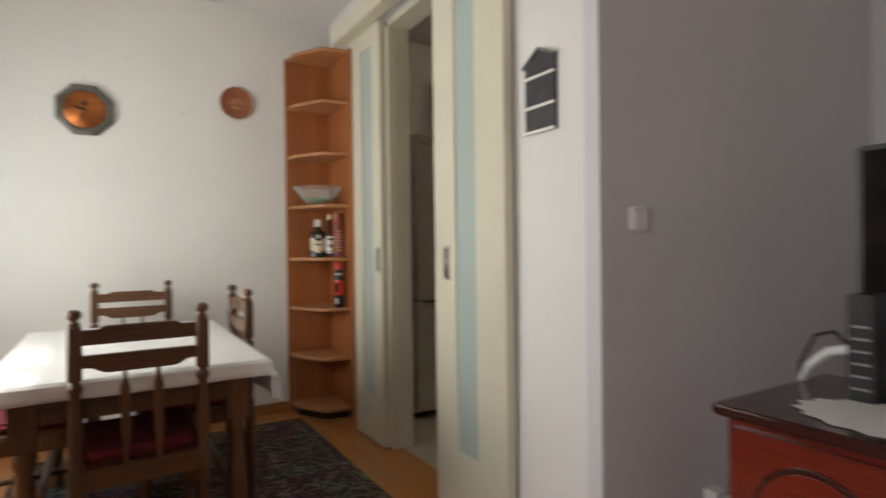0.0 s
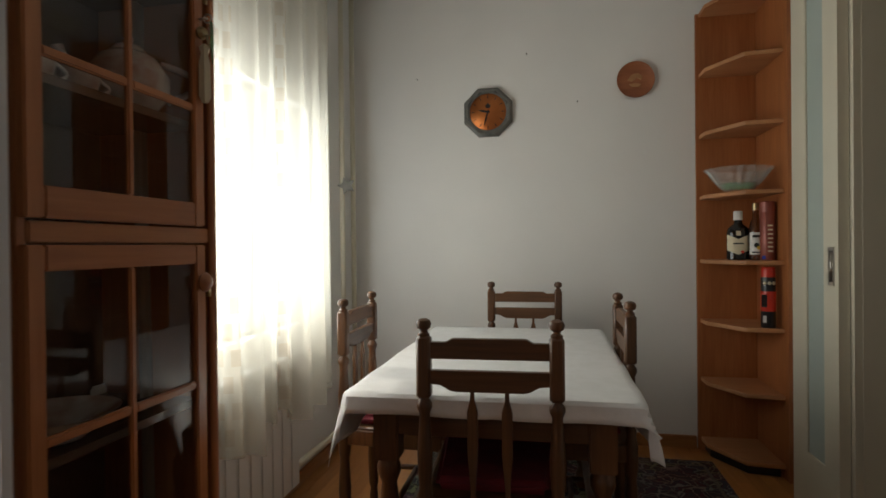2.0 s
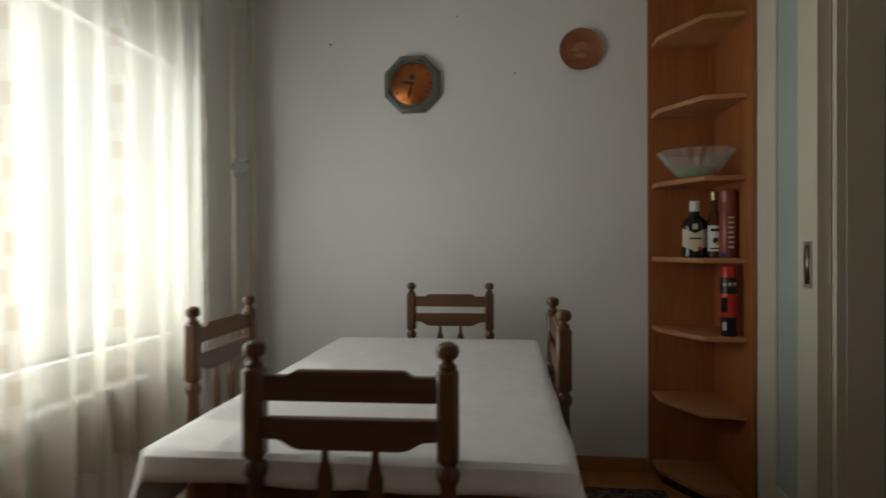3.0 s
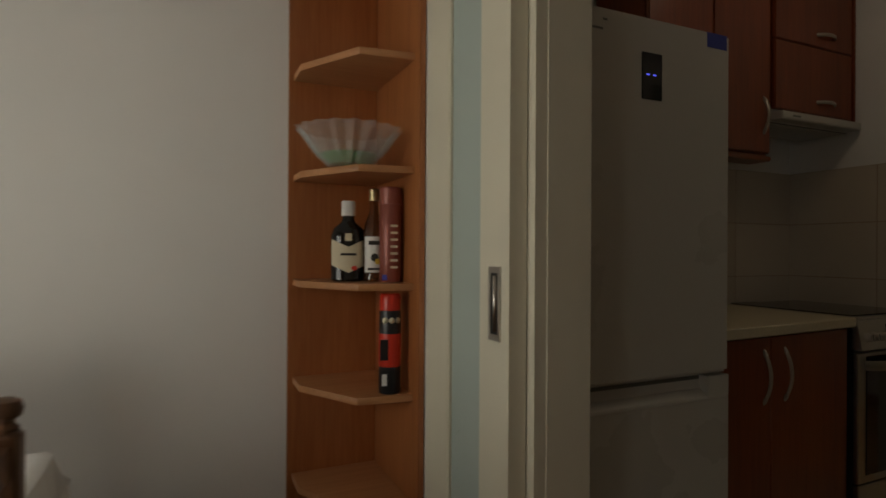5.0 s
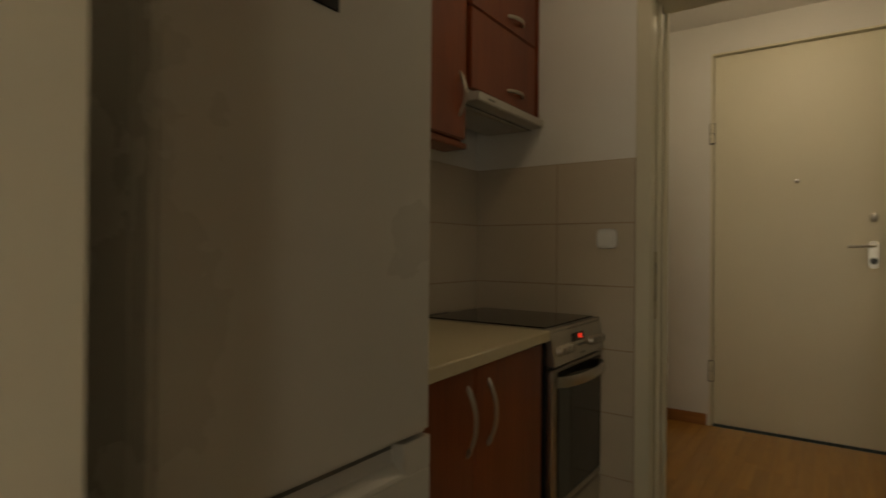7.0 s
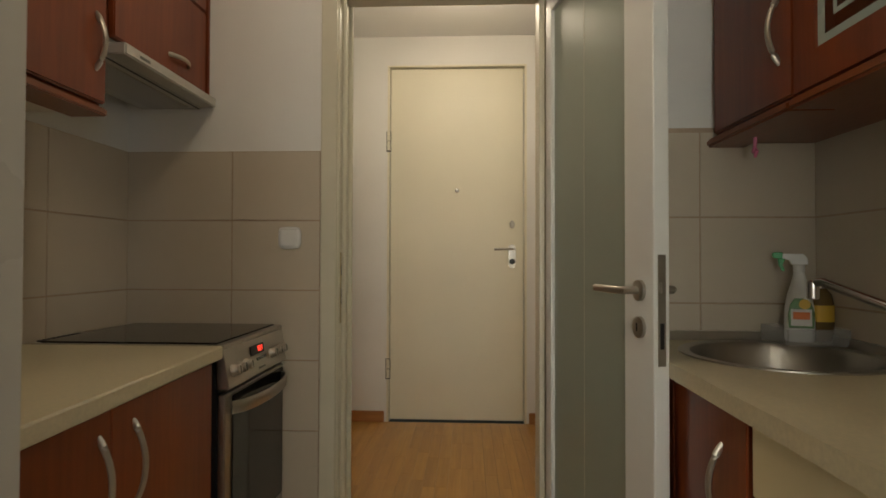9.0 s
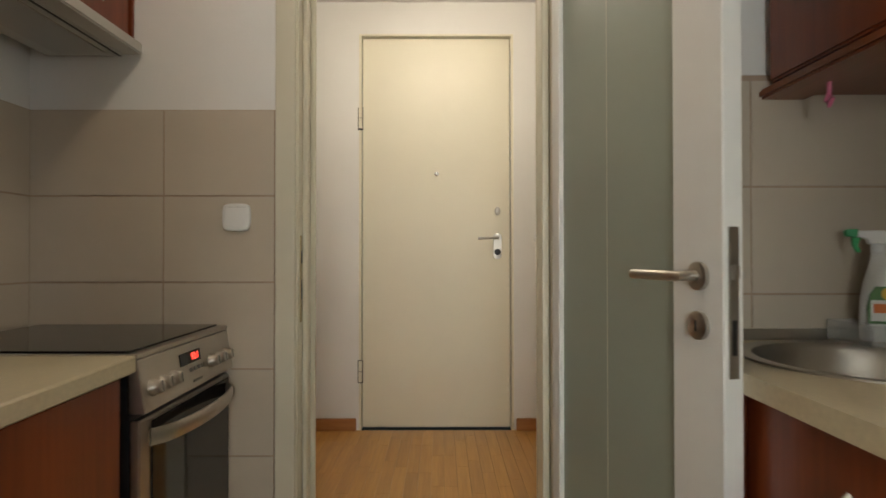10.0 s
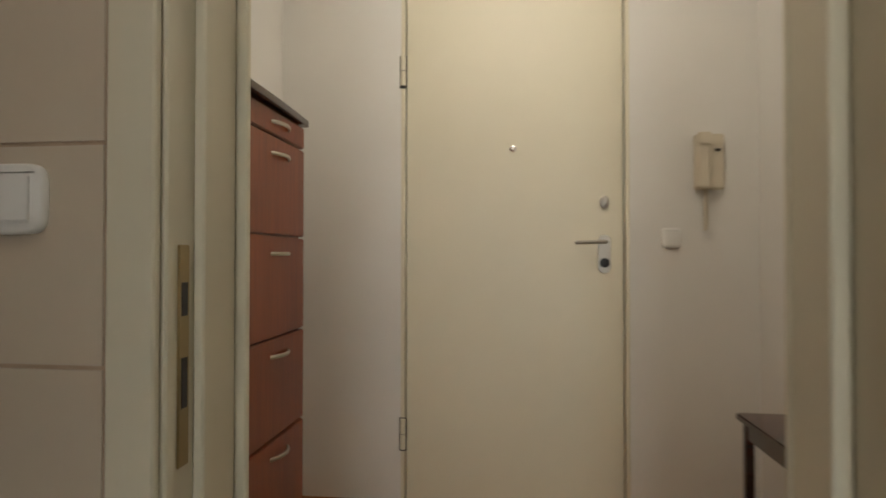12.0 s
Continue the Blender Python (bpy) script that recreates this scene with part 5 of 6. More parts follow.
# ---- kitchen ----
ORIGIN = BEYOND
def fridge():
    ob = thing("fridge_freezer", "tall white fridge-freezer with a black display", "fridge")
    x0, x1, yf, yb, zt = 1.392, 2.003, 2.185, 2.80, 1.790
    part("body", block(x0, yf + 0.055, 0.03, x1, yb, zt, 0.006), FRIDGE, ob)
    zs = 0.738
    up = part("upper_door", block(x0, yf, zs + 0.008, x1, yf + 0.05, zt, 0.010, 3), FRIDGE, ob)
    # lower door with a scooped grip along its upper edge
    lo = part("lower_door", block(x0, yf, 0.06, x1, yf + 0.05, zs - 0.066, 0.003), FRIDGE, ob)
    part("grip_scoop", prism([(yf + 0.0005, zs - 0.0665), (yf + 0.05, zs - 0.0665), (yf + 0.05, zs), (yf + 0.036, zs), (yf + 0.030, zs - 0.040), (yf + 0.004, zs - 0.060)], x0 + 0.045, x1 - 0.09, 0), FRIDGE, lo)
    for a, b in ((x0, x0 + 0.045), (x1 - 0.09, x1)):
        part("door_shoulder", block(a, yf + 0.0005, zs - 0.0665, b, yf + 0.05, zs, 0.002), FRIDGE, lo)
    part("grip_shadow", block(x0 + 0.046, yf + 0.034, zs - 0.040, x1 - 0.091, yf + 0.038, zs - 0.002), PEWTER, lo)
    part("gasket", block(x0 + 0.01, yf + 0.05, 0.07, x1 - 0.01, yf + 0.056, zt - 0.01), PEWTER, ob)
    part("plinth", block(x0 + 0.01, yf + 0.07, 0.0, x1 - 0.01, yb - 0.02, 0.03), BLACK, ob)
    dp = part("display", block(1.640, yf - 0.003, 1.552, 1.717, yf + 0.004, 1.687, 0.002), GLOSS_BLACK, up, "black touch display")
    for x in (1.655, 1.680):
        part("digit", boxes((x, yf - 0.0038, 1.622, x + 0.012, yf - 0.0028, 1.6245)), BLUE_LED, dp)
    part("brand_bar", block(1.43, yf - 0.0012, 1.725, 1.50, yf + 0.001, 1.731), PEWTER, up)
    part("brand_bar", block(1.50, yf - 0.0012, 1.752, 1.515, yf + 0.001, 1.758), PEWTER, up)
    part("energy_label", block(1.90, yf - 0.001, 1.740, 1.985, yf + 0.001, 1.785), BLUE_PRINT, up, "blue sticker")


fridge()


def bow_handle(parent, a, b, out, r=0.006):
    """A bowed satin handle between two points."""
    a, b, out = Vector(a), Vector(b), Vector(out)
    h = part("handle", tube([a + (b - a) * (i / 22) + out * (math.sin(math.pi * i / 22) ** 0.75 - 0.12) for i in range(23)], r * 0.85, 10, None, 1.5), STEEL_SATIN, parent, "bowed satin metal handle")
    return h


STEEL_SATIN = mat("satin_nickel", (0.50, 0.46, 0.39), 0.38, 0.85, var=0.05)


def slanted_units():
    """Base unit and worktop between fridge and cooker; its front runs slightly askew."""
    y = lambda x: 2.205 + (x - 2.0) * 0.050
    xa, xb = 2.008, 2.768
    top = solid("worktop", prism([(xa, y(xa)), (xb, y(xb)), (xb, KY1 - 0.012), (xa, KY1 - 0.012)], 0.836, 0.872, 2, 0.004), WORKTOP, "speckled beige laminate worktop beside the cooker", "worktop")
    part("edge_strip", block(xb - 0.014, y(xb) + 0.035, 0.8718, xb + 0.003, KY1 - 0.03, 0.8748, 0.001), CHROME, top, "bright metal edge strip")
    ob = thing("base_cabinet", "red cherry base cabinet with two doors", "cabinet")
    g = 0.022
    part("body", prism([(xa, y(xa) + g + 0.018), (xb - 0.008, y(xb) + g + 0.018), (xb - 0.008, KY1 - 0.02), (xa, KY1 - 0.02)], 0.10, 0.835), DARK_BACK, ob)
    part("plinth", prism([(xa, y(xa) + 0.07), (xb - 0.01, y(xb) + 0.07), (xb - 0.01, KY1 - 0.05), (xa, KY1 - 0.05)], 0.0, 0.10), DARK_BACK, ob)
    m = 2.280
    for a, b, hx in ((xa + 0.002, m - 0.002, m - 0.040), (m + 0.002, xb - 0.022, m + 0.076)):
        d = part("door", prism([(a, y(a) + g), (b, y(b) + g), (b, y(b) + g + 0.018), (a, y(a) + g + 0.018)], 0.105, 0.828, 2, 0.002), CHERRY, ob, "glossy red cherry door")
        bow_handle(d, (hx, y(hx) + g, 0.605), (hx, y(hx) + g, 0.785), (0, -0.030, 0))


slanted_units()


def cooker():
    ob = thing("cooker", "freestanding steel cooker with a black glass hob", "cooker")
    x0, x1, yf, yb, zt = 2.775, 3.262, 2.240, 2.80, 0.872
    part("body", block(x0, yf + 0.02, 0.02, x1, yb, zt - 0.012, 0.003), BLACK, ob)
    hob = part("hob", block(x0, yf + 0.005, zt - 0.010, x1, yb + 0.02, zt, 0.002), STEEL, ob, "steel hob rim")
    part("hob_glass", block(x0 + 0.012, yf + 0.03, zt, x1 - 0.012, yb - 0.01, zt + 0.005, 0.002), GLOSS_BLACK, hob, "black ceramic glass")
    for k in range(9):
        part("vent", block(x0 + 0.03 + 0.02 * k, yb + 0.002, zt, x0 + 0.042 + 0.02 * k, yb + 0.012, zt + 0.004), BLACK, hob)
    pan = part("control_panel", prism([(yf + 0.006, zt - 0.012), (yf - 0.012, zt - 0.125), (yf + 0.03, zt - 0.125), (yf + 0.03, zt - 0.012)], x0, x1, 0, 0.002), STEEL, ob, "brushed steel control panel")
    slope = math.degrees(math.atan2(0.018, 0.113))
    base = pose(0, yf - 0.003, zt - 0.068, -slope)
    for k, x in enumerate((2.815, 2.858, 2.905, 3.120, 3.168, 3.216)):
        kb = part("knob", lathe([(0.018, 0.0), (0.018, 0.006), (0.015, 0.010), (0.0145, 0.022), (0.012, 0.024)], 20, pose(x, 0, 0) @ base @ pose(0, 0, -0.010, 90)), STEEL, pan)
        part("knob_bar", block(-0.0025, -0.0255, -0.012, 0.0025, -0.022, 0.012, 0.001), PEWTER, kb).matrix_basis = pose(x, 0, 0) @ base @ pose(0, 0, -0.010)
    ds = part("display", block(-0.055, -0.003, 0.006, 0.055, 0.003, 0.036, 0.001), GLOSS_BLACK, pan, "dark clock display")
    ds.matrix_basis = pose(3.005, 0, 0) @ base
    w = words("digits", "92:1", 0.024, RED_LED, ds, pose(0.022, -0.0036, 0.021, 90), "red clock digits")
    for k in range(4):
        b = part("button", block(-0.006, -0.004, -0.005, 0.006, 0.001, 0.005, 0.001), PEWTER, pan)
        b.matrix_basis = pose(3.000 + 0.022 * k, 0, 0) @ base @ pose(0, 0, -0.010)
    part("name_bar", block(-0.025, -0.002, -0.003, 0.025, 0.001, 0.003), PEWTER, pan).matrix_basis = pose(3.03, 0, 0) @ base @ pose(0, 0, -0.040)
    door = part("oven_door", block(x0, yf, 0.24, x1, yf + 0.022, zt - 0.140, 0.003), STEEL, ob)
    part("oven_glass", block(x0 + 0.045, yf - 0.004, 0.27, x1 - 0.01, yf + 0.001, zt - 0.150, 0.002), GLOSS_BLACK, door, "dark oven glass")
    hd = part("oven_handle", tube([Vector((x0 + 0.03 + (x1 - x0 - 0.06) * i / 14, yf - 0.006 - 0.048 * math.sin(math.pi * i / 14) ** 0.5, 0.690 - 0.0 * i)) for i in range(15)], 0.006, 10, None, 3.2), STEEL, door, "wide bowed steel handle")
    part("drawer", block(x0, yf, 0.06, x1, yf + 0.02, 0.232, 0.003), STEEL, ob)
    for x in (x0 + 0.04, x1 - 0.04):
        for yy in (yf + 0.06, yb - 0.05):
            part("foot", lathe([(0.015, 0.0), (0.012, 0.03)], 12, pose(x, yy, 0)), BLACK, ob)


cooker()


def wall_units_left():
    # tall unit beside the hood
    ob = thing("wall_cabinet", "red cherry wall cabinet with a bowed handle", "cabinet", None, "kitchen wall cabinets")
    x0, x1, yf, z0, z1 = 2.02, 2.704, 2.545, 1.500, 2.36
    part("body", block(x0, yf + 0.02, z0 + 0.02, x1, KY1 - 0.005, z1, 0.002), CHERRY, ob)
    m = (x0 + x1) / 2
    for a, b, hx in ((x0 + 0.002, m - 0.0015, m - 0.04), (m + 0.0015, x1 - 0.002, x1 - 0.045)):
        d = part("door", block(a, yf, z0 + 0.032, b, yf + 0.019, z1, 0.005, 2), CHERRY, ob, "glossy red cherry door")
        bow_handle(d, (hx, yf, 1.615), (hx, yf, 1.765), (0, -0.030, 0), 0.0065)
    part("light_rail", block(x0, yf - 0.004, z0, x1, yf + 0.10, z0 + 0.020, 0.004), CHERRY_X, ob, "cherry light rail")
    part("underside", block(x0 + 0.01, yf + 0.10, z0 + 0.012, x1 - 0.01, KY1 - 0.01, z0 + 0.019), WHITE, ob)
    # lift-up unit over the hood
    ob = thing("wall_cabinet", "red cherry lift-up cabinet above the cooker hood", "cabinet", None, "kitchen wall cabinets")
    a, b = 2.712, 3.262
    part("body", block(a, yf + 0.01, 1.735, b, KY1 - 0.005, z1, 0.002), CHERRY, ob)
    part("side_trim", block(b - 0.012, yf - 0.020, 1.70, b, yf + 0.01, z1, 0.002), CHERRY, ob)
    for z0_, z1_ in ((1.725, 2.02), (2.024, z1)):
        d = part("flap", block(a + 0.002, yf - 0.012, z0_, b - 0.014, yf + 0.008, z1_, 0.004), CHERRY, ob, "glossy red cherry flap")
        c = (a + b) / 2 + 0.07
        bow_handle(d, (c - 0.065, yf - 0.012, z0_ + 0.055), (c + 0.065, yf - 0.012, z0_ + 0.055), (0, -0.026, 0), 0.006)
    # hood
    ob = thing("cooker_hood", "slim pale metal cooker hood under the wall cabinet", "cooker hood")
    part("casing", block(a, yf + 0.01, 1.672, b, KY1 - 0.06, 1.728, 0.003), WHITE_METAL, ob)
    part("front_bar", block(a + 0.002, yf - 0.045, 1.676, b, yf + 0.012, 1.710, 0.004), WHITE_METAL, ob, "pale pull-out front bar")
    part("mark", block(a + 0.07, yf - 0.0460, 1.688, a + 0.12, yf - 0.0445, 1.696), PEWTER, ob)
    part("filter", block(a + 0.02, yf + 0.045, 1.6685, b - 0.03, KY1 - 0.11, 1.6735), STEEL, ob, "metal grease filter")
    part("seam", block(a + 0.005, yf + 0.016, 1.6700, b - 0.005, yf + 0.022, 1.6722), BLACK, ob)
    part("lamp_cover", block(a + 0.05, KY1 - 0.105, 1.667, a + 0.16, KY1 - 0.075, 1.6735), BLACK, ob)


WHITE_METAL = mat("pale_grey_metal", (0.55, 0.53, 0.48), 0.4, 0.3, var=0.06)
wall_units_left()


def sink_side():
    y0, yf, xe = KY0, 1.095, 2.948
    # worktop with a round cut-out: two pieces around the bowl stay one mesh
    cx, cy, R = 2.665, 0.782, 0.222
    bm = bmesh.new()
    n = 40
    rect = []
    for k in range(n):
        a = 2 * math.pi * k / n
        c, s = math.cos(a), math.sin(a)
        t = min(((xe - cx) / c if c > 0 else (1.26 - cx) / c) if abs(c) > 1e-6 else 9, ((yf - cy) / s if s > 0 else (y0 + 0.012 - cy) / s) if abs(s) > 1e-6 else 9)
        rect.append((cx + c * t, cy + s * t))
    corners = [(xe, yf), (1.26, yf), (1.26, y0 + 0.012), (xe, y0 + 0.012)]
    for cr in corners:
        i = min(range(n), key=lambda q: (rect[q][0] - cr[0]) ** 2 + (rect[q][1] - cr[1]) ** 2)
        rect[i] = cr
    rings = []
    for z in (0.878, 0.842):
        rings.append(([bm.verts.new((cx + R * 0.97 * math.cos(2 * math.pi * k / n), cy + R * 0.97 * math.sin(2 * math.pi * k / n), z)) for k in range(n)], [bm.verts.new((u, v, z)) for u, v in rect]))
    for k in range(n):
        j = (k + 1) % n
        (ia, oa), (ib, ob_) = rings
        bm.faces.new((ia[k], ia[j], oa[j], oa[k]))
        bm.faces.new((ib[k], ob_[k], ob_[j], ib[j]))
        bm.faces.new((oa[k], oa[j], ob_[j], ob_[k]))
        bm.faces.new((ia[k], ib[k], ib[j], ia[j]))
    bmesh.ops.recalc_face_normals(bm, faces=bm.faces)
    solid("worktop", bm, WORKTOP, "speckled beige laminate worktop around the sink", "worktop")
    sk = thing("sink", "round stainless steel sink set into the worktop", "sink")
    part("bowl", lathe([(0.0, 0.730), (0.05, 0.732), (0.140, 0.738), (0.178, 0.760), (0.194, 0.800), (0.202, 0.866), (0.210, 0.8805), (0.232, 0.8835), (0.238, 0.8822), (0.239, 0.8785), (0.214, 0.8784), (0.208, 0.84), (0.20, 0.76), (0.0, 0.722)], 56, pose(cx, cy, 0)), STEEL, sk)
    dr = part("drain", lathe([(0.0, 0.731), (0.034, 0.735), (0.040, 0.737)], 24, pose(cx, cy, 0)), CHROME, sk)
    ov = part("overflow", boxes(*[(-0.020 + 0.016 * i, -0.002, -0.004 + 0.012 * j, -0.010 + 0.016 * i, 0.002, 0.004 + 0.012 * j) for i in range(3) for j in range(2)]), BLACK, sk)
    ov.matrix_basis = pose(cx - 0.150, cy - 0.123, 0.835, 0, 0, 129)
    # upstand
    up = solid("upstand", boxes((1.25, y0 + 0.004, 0.878, xe - 0.02, y0 + 0.026, 0.905), (xe - 0.022, y0 + 0.026, 0.878, xe - 0.002, yf - 0.03, 0.905)), STEEL, "metal sealing strip along the worktop", "trim", "structure")
    # tap
    tp = thing("tap", "chrome mixer tap with a slanting swivel spout", "tap")
    part("base", lathe([(0.026, 0.0), (0.026, 0.006), (0.020, 0.012), (0.019, 0.075), (0.016, 0.082)], 20, pose(2.34, 0.615, 0.878)), CHROME, tp)
    part("spout", tube([(2.34, 0.615, 0.945), (2.37, 0.64, 0.985), (2.40, 0.65, 0.998), (2.60, 0.722, 1.064), (2.615, 0.728, 1.062)], 0.011, 12), CHROME, tp)
    part("aerator", lathe([(0.011, -0.03), (0.0135, -0.028), (0.0135, 0.012), (0.009, 0.016)], 16, pose(2.622, 0.731, 1.052)), CHROME, tp)
    part("lever", tube([(2.34, 0.615, 0.96), (2.31, 0.59, 0.99), (2.26, 0.56, 1.00)], 0.007, 10), CHROME, tp)
    # base units
    ob = thing("sink_cabinet", "red cherry base cabinet under the sink", "cabinet")
    part("body", block(2.245, y0 + 0.02, 0.10, xe - 0.01, yf - 0.042, 0.70), DARK_BACK, ob)
    part("side", block(2.236, y0 + 0.02, 0.10, 2.245, yf - 0.042, 0.838), CHERRY, ob)
    part("plinth", block(2.245, y0 + 0.05, 0.0, xe - 0.01, yf - 0.09, 0.10), DARK_BACK, ob)
    for a, b, hx in ((2.248, 2.592, 2.345), (2.596, 2.935, 2.85)):
        d = part("door", block(a, yf - 0.042, 0.105, b, yf - 0.024, 0.836, 0.003), CHERRY, ob, "glossy red cherry door")
        bow_handle(d, (hx, yf - 0.024, 0.60), (hx, yf - 0.024, 0.76), (0, 0.030, 0))
    ob = thing("drawer_cabinet", "cream drawer unit beside the sink", "cabinet")
    part("body", block(1.64, y0 + 0.02, 0.10, 2.234, yf - 0.042, 0.838), DARK_BACK, ob)
    part("plinth", block(1.64, y0 + 0.05, 0.0, 2.234, yf - 0.09, 0.10), DARK_BACK, ob)
    for z0, z1 in ((0.708, 0.836), (0.545, 0.704), (0.325, 0.541), (0.105, 0.321)):
        part("drawer", block(1.642, yf - 0.042, z0, 2.230, yf - 0.024, z1, 0.003), CREAM_DRAWER, ob, "cream drawer front")
    ob = thing("base_cabinet", "red cherry base cabinet by the doorway", "cabinet")
    part("body", block(1.265, y0 + 0.02, 0.0, 1.636, yf - 0.042, 0.838), CHERRY, ob)
    part("door", block(1.267, yf - 0.042, 0.105, 1.634, yf - 0.024, 0.836, 0.003), CHERRY, ob)
    # wall units
    z0, z1, yw = 1.452, 2.36, 0.835
    ob = thing("wall_cabinet", "red cherry wall cabinet over the sink", "cabinet", None, "kitchen wall cabinets")
    part("body", block(2.515, y0 + 0.005, z0 + 0.024, xe - 0.004, yw - 0.02, z1, 0.002), CHERRY, ob)
    d = part("door", block(2.517, yw - 0.019, z0 + 0.034, xe - 0.030, yw, z1, 0.005), CHERRY, ob, "glossy red cherry door")
    bow_handle(d, (2.570, yw, 1.575), (2.570, yw, 1.735), (0, 0.030, 0), 0.0065)
    part("light_rail", block(2.515, yw - 0.10, z0, xe - 0.004, yw + 0.012, z0 + 0.024, 0.006), CHERRY_X, ob, "rounded cherry light rail")
    part("bottom", block(2.515, y0 + 0.01, z0 + 0.012, xe - 0.004, yw - 0.10, z0 + 0.023), CHERRY_X, ob)
    ob = thing("wall_cabinet", "red cherry wall cabinet with a glazed door", "cabinet", None, "kitchen wall cabinets")
    a, b = 1.99, 2.511
    part("body", boxes((a, y0 + 0.005, z0 + 0.024, a + 0.016, yw - 0.02, z1), (b - 0.016, y0 + 0.005, z0 + 0.024, b, yw - 0.02, z1), (a + 0.016, y0 + 0.005, z0 + 0.024, b - 0.016, yw - 0.02, z0 + 0.04), (a + 0.016, y0 + 0.005, z1 - 0.016, b - 0.016, yw - 0.02, z1), (a + 0.016, y0 + 0.005, z0 + 0.04, b - 0.016, y0 + 0.012, z1 - 0.016)), CHERRY, ob)
    s = 0.075
    d = part("door", boxes((a + 0.002, yw - 0.019, z0 + 0.034, a + s, yw, z1), (b - s, yw - 0.019, z0 + 0.034, b - 0.002, yw, z1), (a + s, yw - 0.019, z0 + 0.034, b - s, yw, z0 + 0.034 + s), (a + s, yw - 0.019, z1 - s, b - s, yw, z1)), CHERRY, ob, "cherry door frame")
    part("pane", block(a + s, yw - 0.012, z0 + 0.034 + s, b - s, yw - 0.008, z1 - s), PANE, d).visible_shadow = False
    for o0, o1 in ((0.0, 0.022), (0.05, 0.06)):
        q = [(a + s + o0, z0 + 0.109 + o0, b - s - o0, z0 + 0.109 + o1), (b - s - o1, z0 + 0.109 + o1, b - s - o0, z1 - s - o1), (a + s + o0, z0 + 0.109 + o1, a + s + o1, z1 - s - o1)]
        part("etched_band", boxes(*[(r[0], yw - 0.008, r[1], r[2], yw - 0.0068, r[3]) for r in q]), FROST, d, "etched pale band")
    part("light_rail", block(a, yw - 0.10, z0, b + 0.004, yw + 0.012, z0 + 0.024, 0.006), CHERRY_X, ob, "rounded cherry light rail")
    part("bottom", block(a, y0 + 0.01, z0 + 0.012, b + 0.004, yw - 0.10, z0 + 0.023), CHERRY_X, ob)
    g = thing("drinking_glass", "clear drinking glass behind the etched pane", "glass", pose(2.36, 0.72, z0 + 0.0405))
    part("bowl", lathe([(0.025, 0), (0.028, 0.01), (0.034, 0.11), (0.031, 0.11), (0.024, 0.014), (0, 0.012)], 18), CRYSTAL, g)
    hk = thing("hook", "small pink plastic hook under the wall cabinet", "hook", pose(2.80, yw - 0.06, z0 - 0.001))
    part("loop", tube([(0, 0, 0.002), (0, 0, -0.02), (0.010, 0.0, -0.038), (0, 0, -0.05), (-0.010, 0, -0.038), (0, 0, -0.02)], 0.005, 8), PINK, hk)
    # bottles in a tray
    tr = thing("soap_tray", "clear plastic tray holding cleaning bottles", "tray", pose(2.845, 0.615, 0.8845))
    part("tray", boxes((-0.07, -0.075, 0, 0.07, 0.09, 0.003), (-0.07, -0.075, 0.003, -0.067, 0.09, 0.045), (0.067, -0.075, 0.003, 0.07, 0.09, 0.045), (-0.067, -0.075, 0.003, 0.067, -0.072, 0.045), (-0.067, 0.087, 0.003, 0.067, 0.09, 0.045)), thin_glass("clear_plastic", (0.7, 0.7, 0.68), 0.25), tr)
    sp = thing("spray_bottle", "white spray bottle with a green trigger and printed label", "bottle", pose(2.85, 0.632, 0.888, 0, 0, -20))
    part("body", lathe([(0.032, 0), (0.037, 0.006), (0.038, 0.05), (0.036, 0.095), (0.030, 0.130), (0.021, 0.160), (0.015, 0.185), (0.0135, 0.196), (0.015, 0.197), (0.015, 0.215)], 28, Matrix.Diagonal((0.72, 1, 1, 1))), PLASTIC, sp)
    hd = part("trigger_head", prism([(-0.022, 0.215), (0.020, 0.215), (0.024, 0.228), (0.042, 0.232), (0.042, 0.246), (-0.010, 0.246), (-0.020, 0.234)], -0.009, 0.009, 0, 0.002), PLASTIC, sp)
    part("trigger", prism([(0.042, 0.230), (0.064, 0.234), (0.066, 0.246), (0.060, 0.250), (0.040, 0.250)], -0.010, 0.010, 0, 0.002), GREEN, sp, "green nozzle")
    part("trigger_lever", prism([(0.034, 0.231), (0.052, 0.231), (0.050, 0.214), (0.041, 0.196), (0.034, 0.198), (0.040, 0.214)], -0.006, 0.006, 0, 0.0015), GREEN, sp)
    lb = part("label", prism([(-0.030, 0.040), (0.030, 0.040), (0.032, 0.075), (0.027, 0.104), (0.016, 0.122), (-0.004, 0.122), (-0.024, 0.108), (-0.032, 0.080)], -0.0290, -0.0278, 0), LABEL_GREEN, sp, "green and orange label")
    part("label_field", block(-0.0296, -0.025, 0.046, -0.0288, 0.025, 0.092), WHITE_LABEL, lb)
    part("print_bar", block(-0.0302, -0.020, 0.064, -0.0294, 0.020, 0.084), ORANGE, lb)
    part("fruit", lathe([(0.014, 0), (0.014, 0.0012)], 16, pose(-0.0288, -0.008, 0.106, 0, -90)), YELLOW, lb)
    so = thing("soap_bottle", "dark yellow washing-up bottle with a steel lid", "bottle", pose(2.875, 0.562, 0.888))
    part("body", lathe([(0.032, 0), (0.036, 0.006), (0.036, 0.10), (0.030, 0.13), (0.016, 0.15)], 22), YELLOW_SOAP, so)
    part("label", lathe([(0.0364, 0.055), (0.0366, 0.056), (0.0366, 0.10), (0.0364, 0.101)], 22), YELLOW, so, "yellow label")
    part("lid", lathe([(0.020, 0.148), (0.021, 0.165), (0.012, 0.172)], 18), CHROME, so)
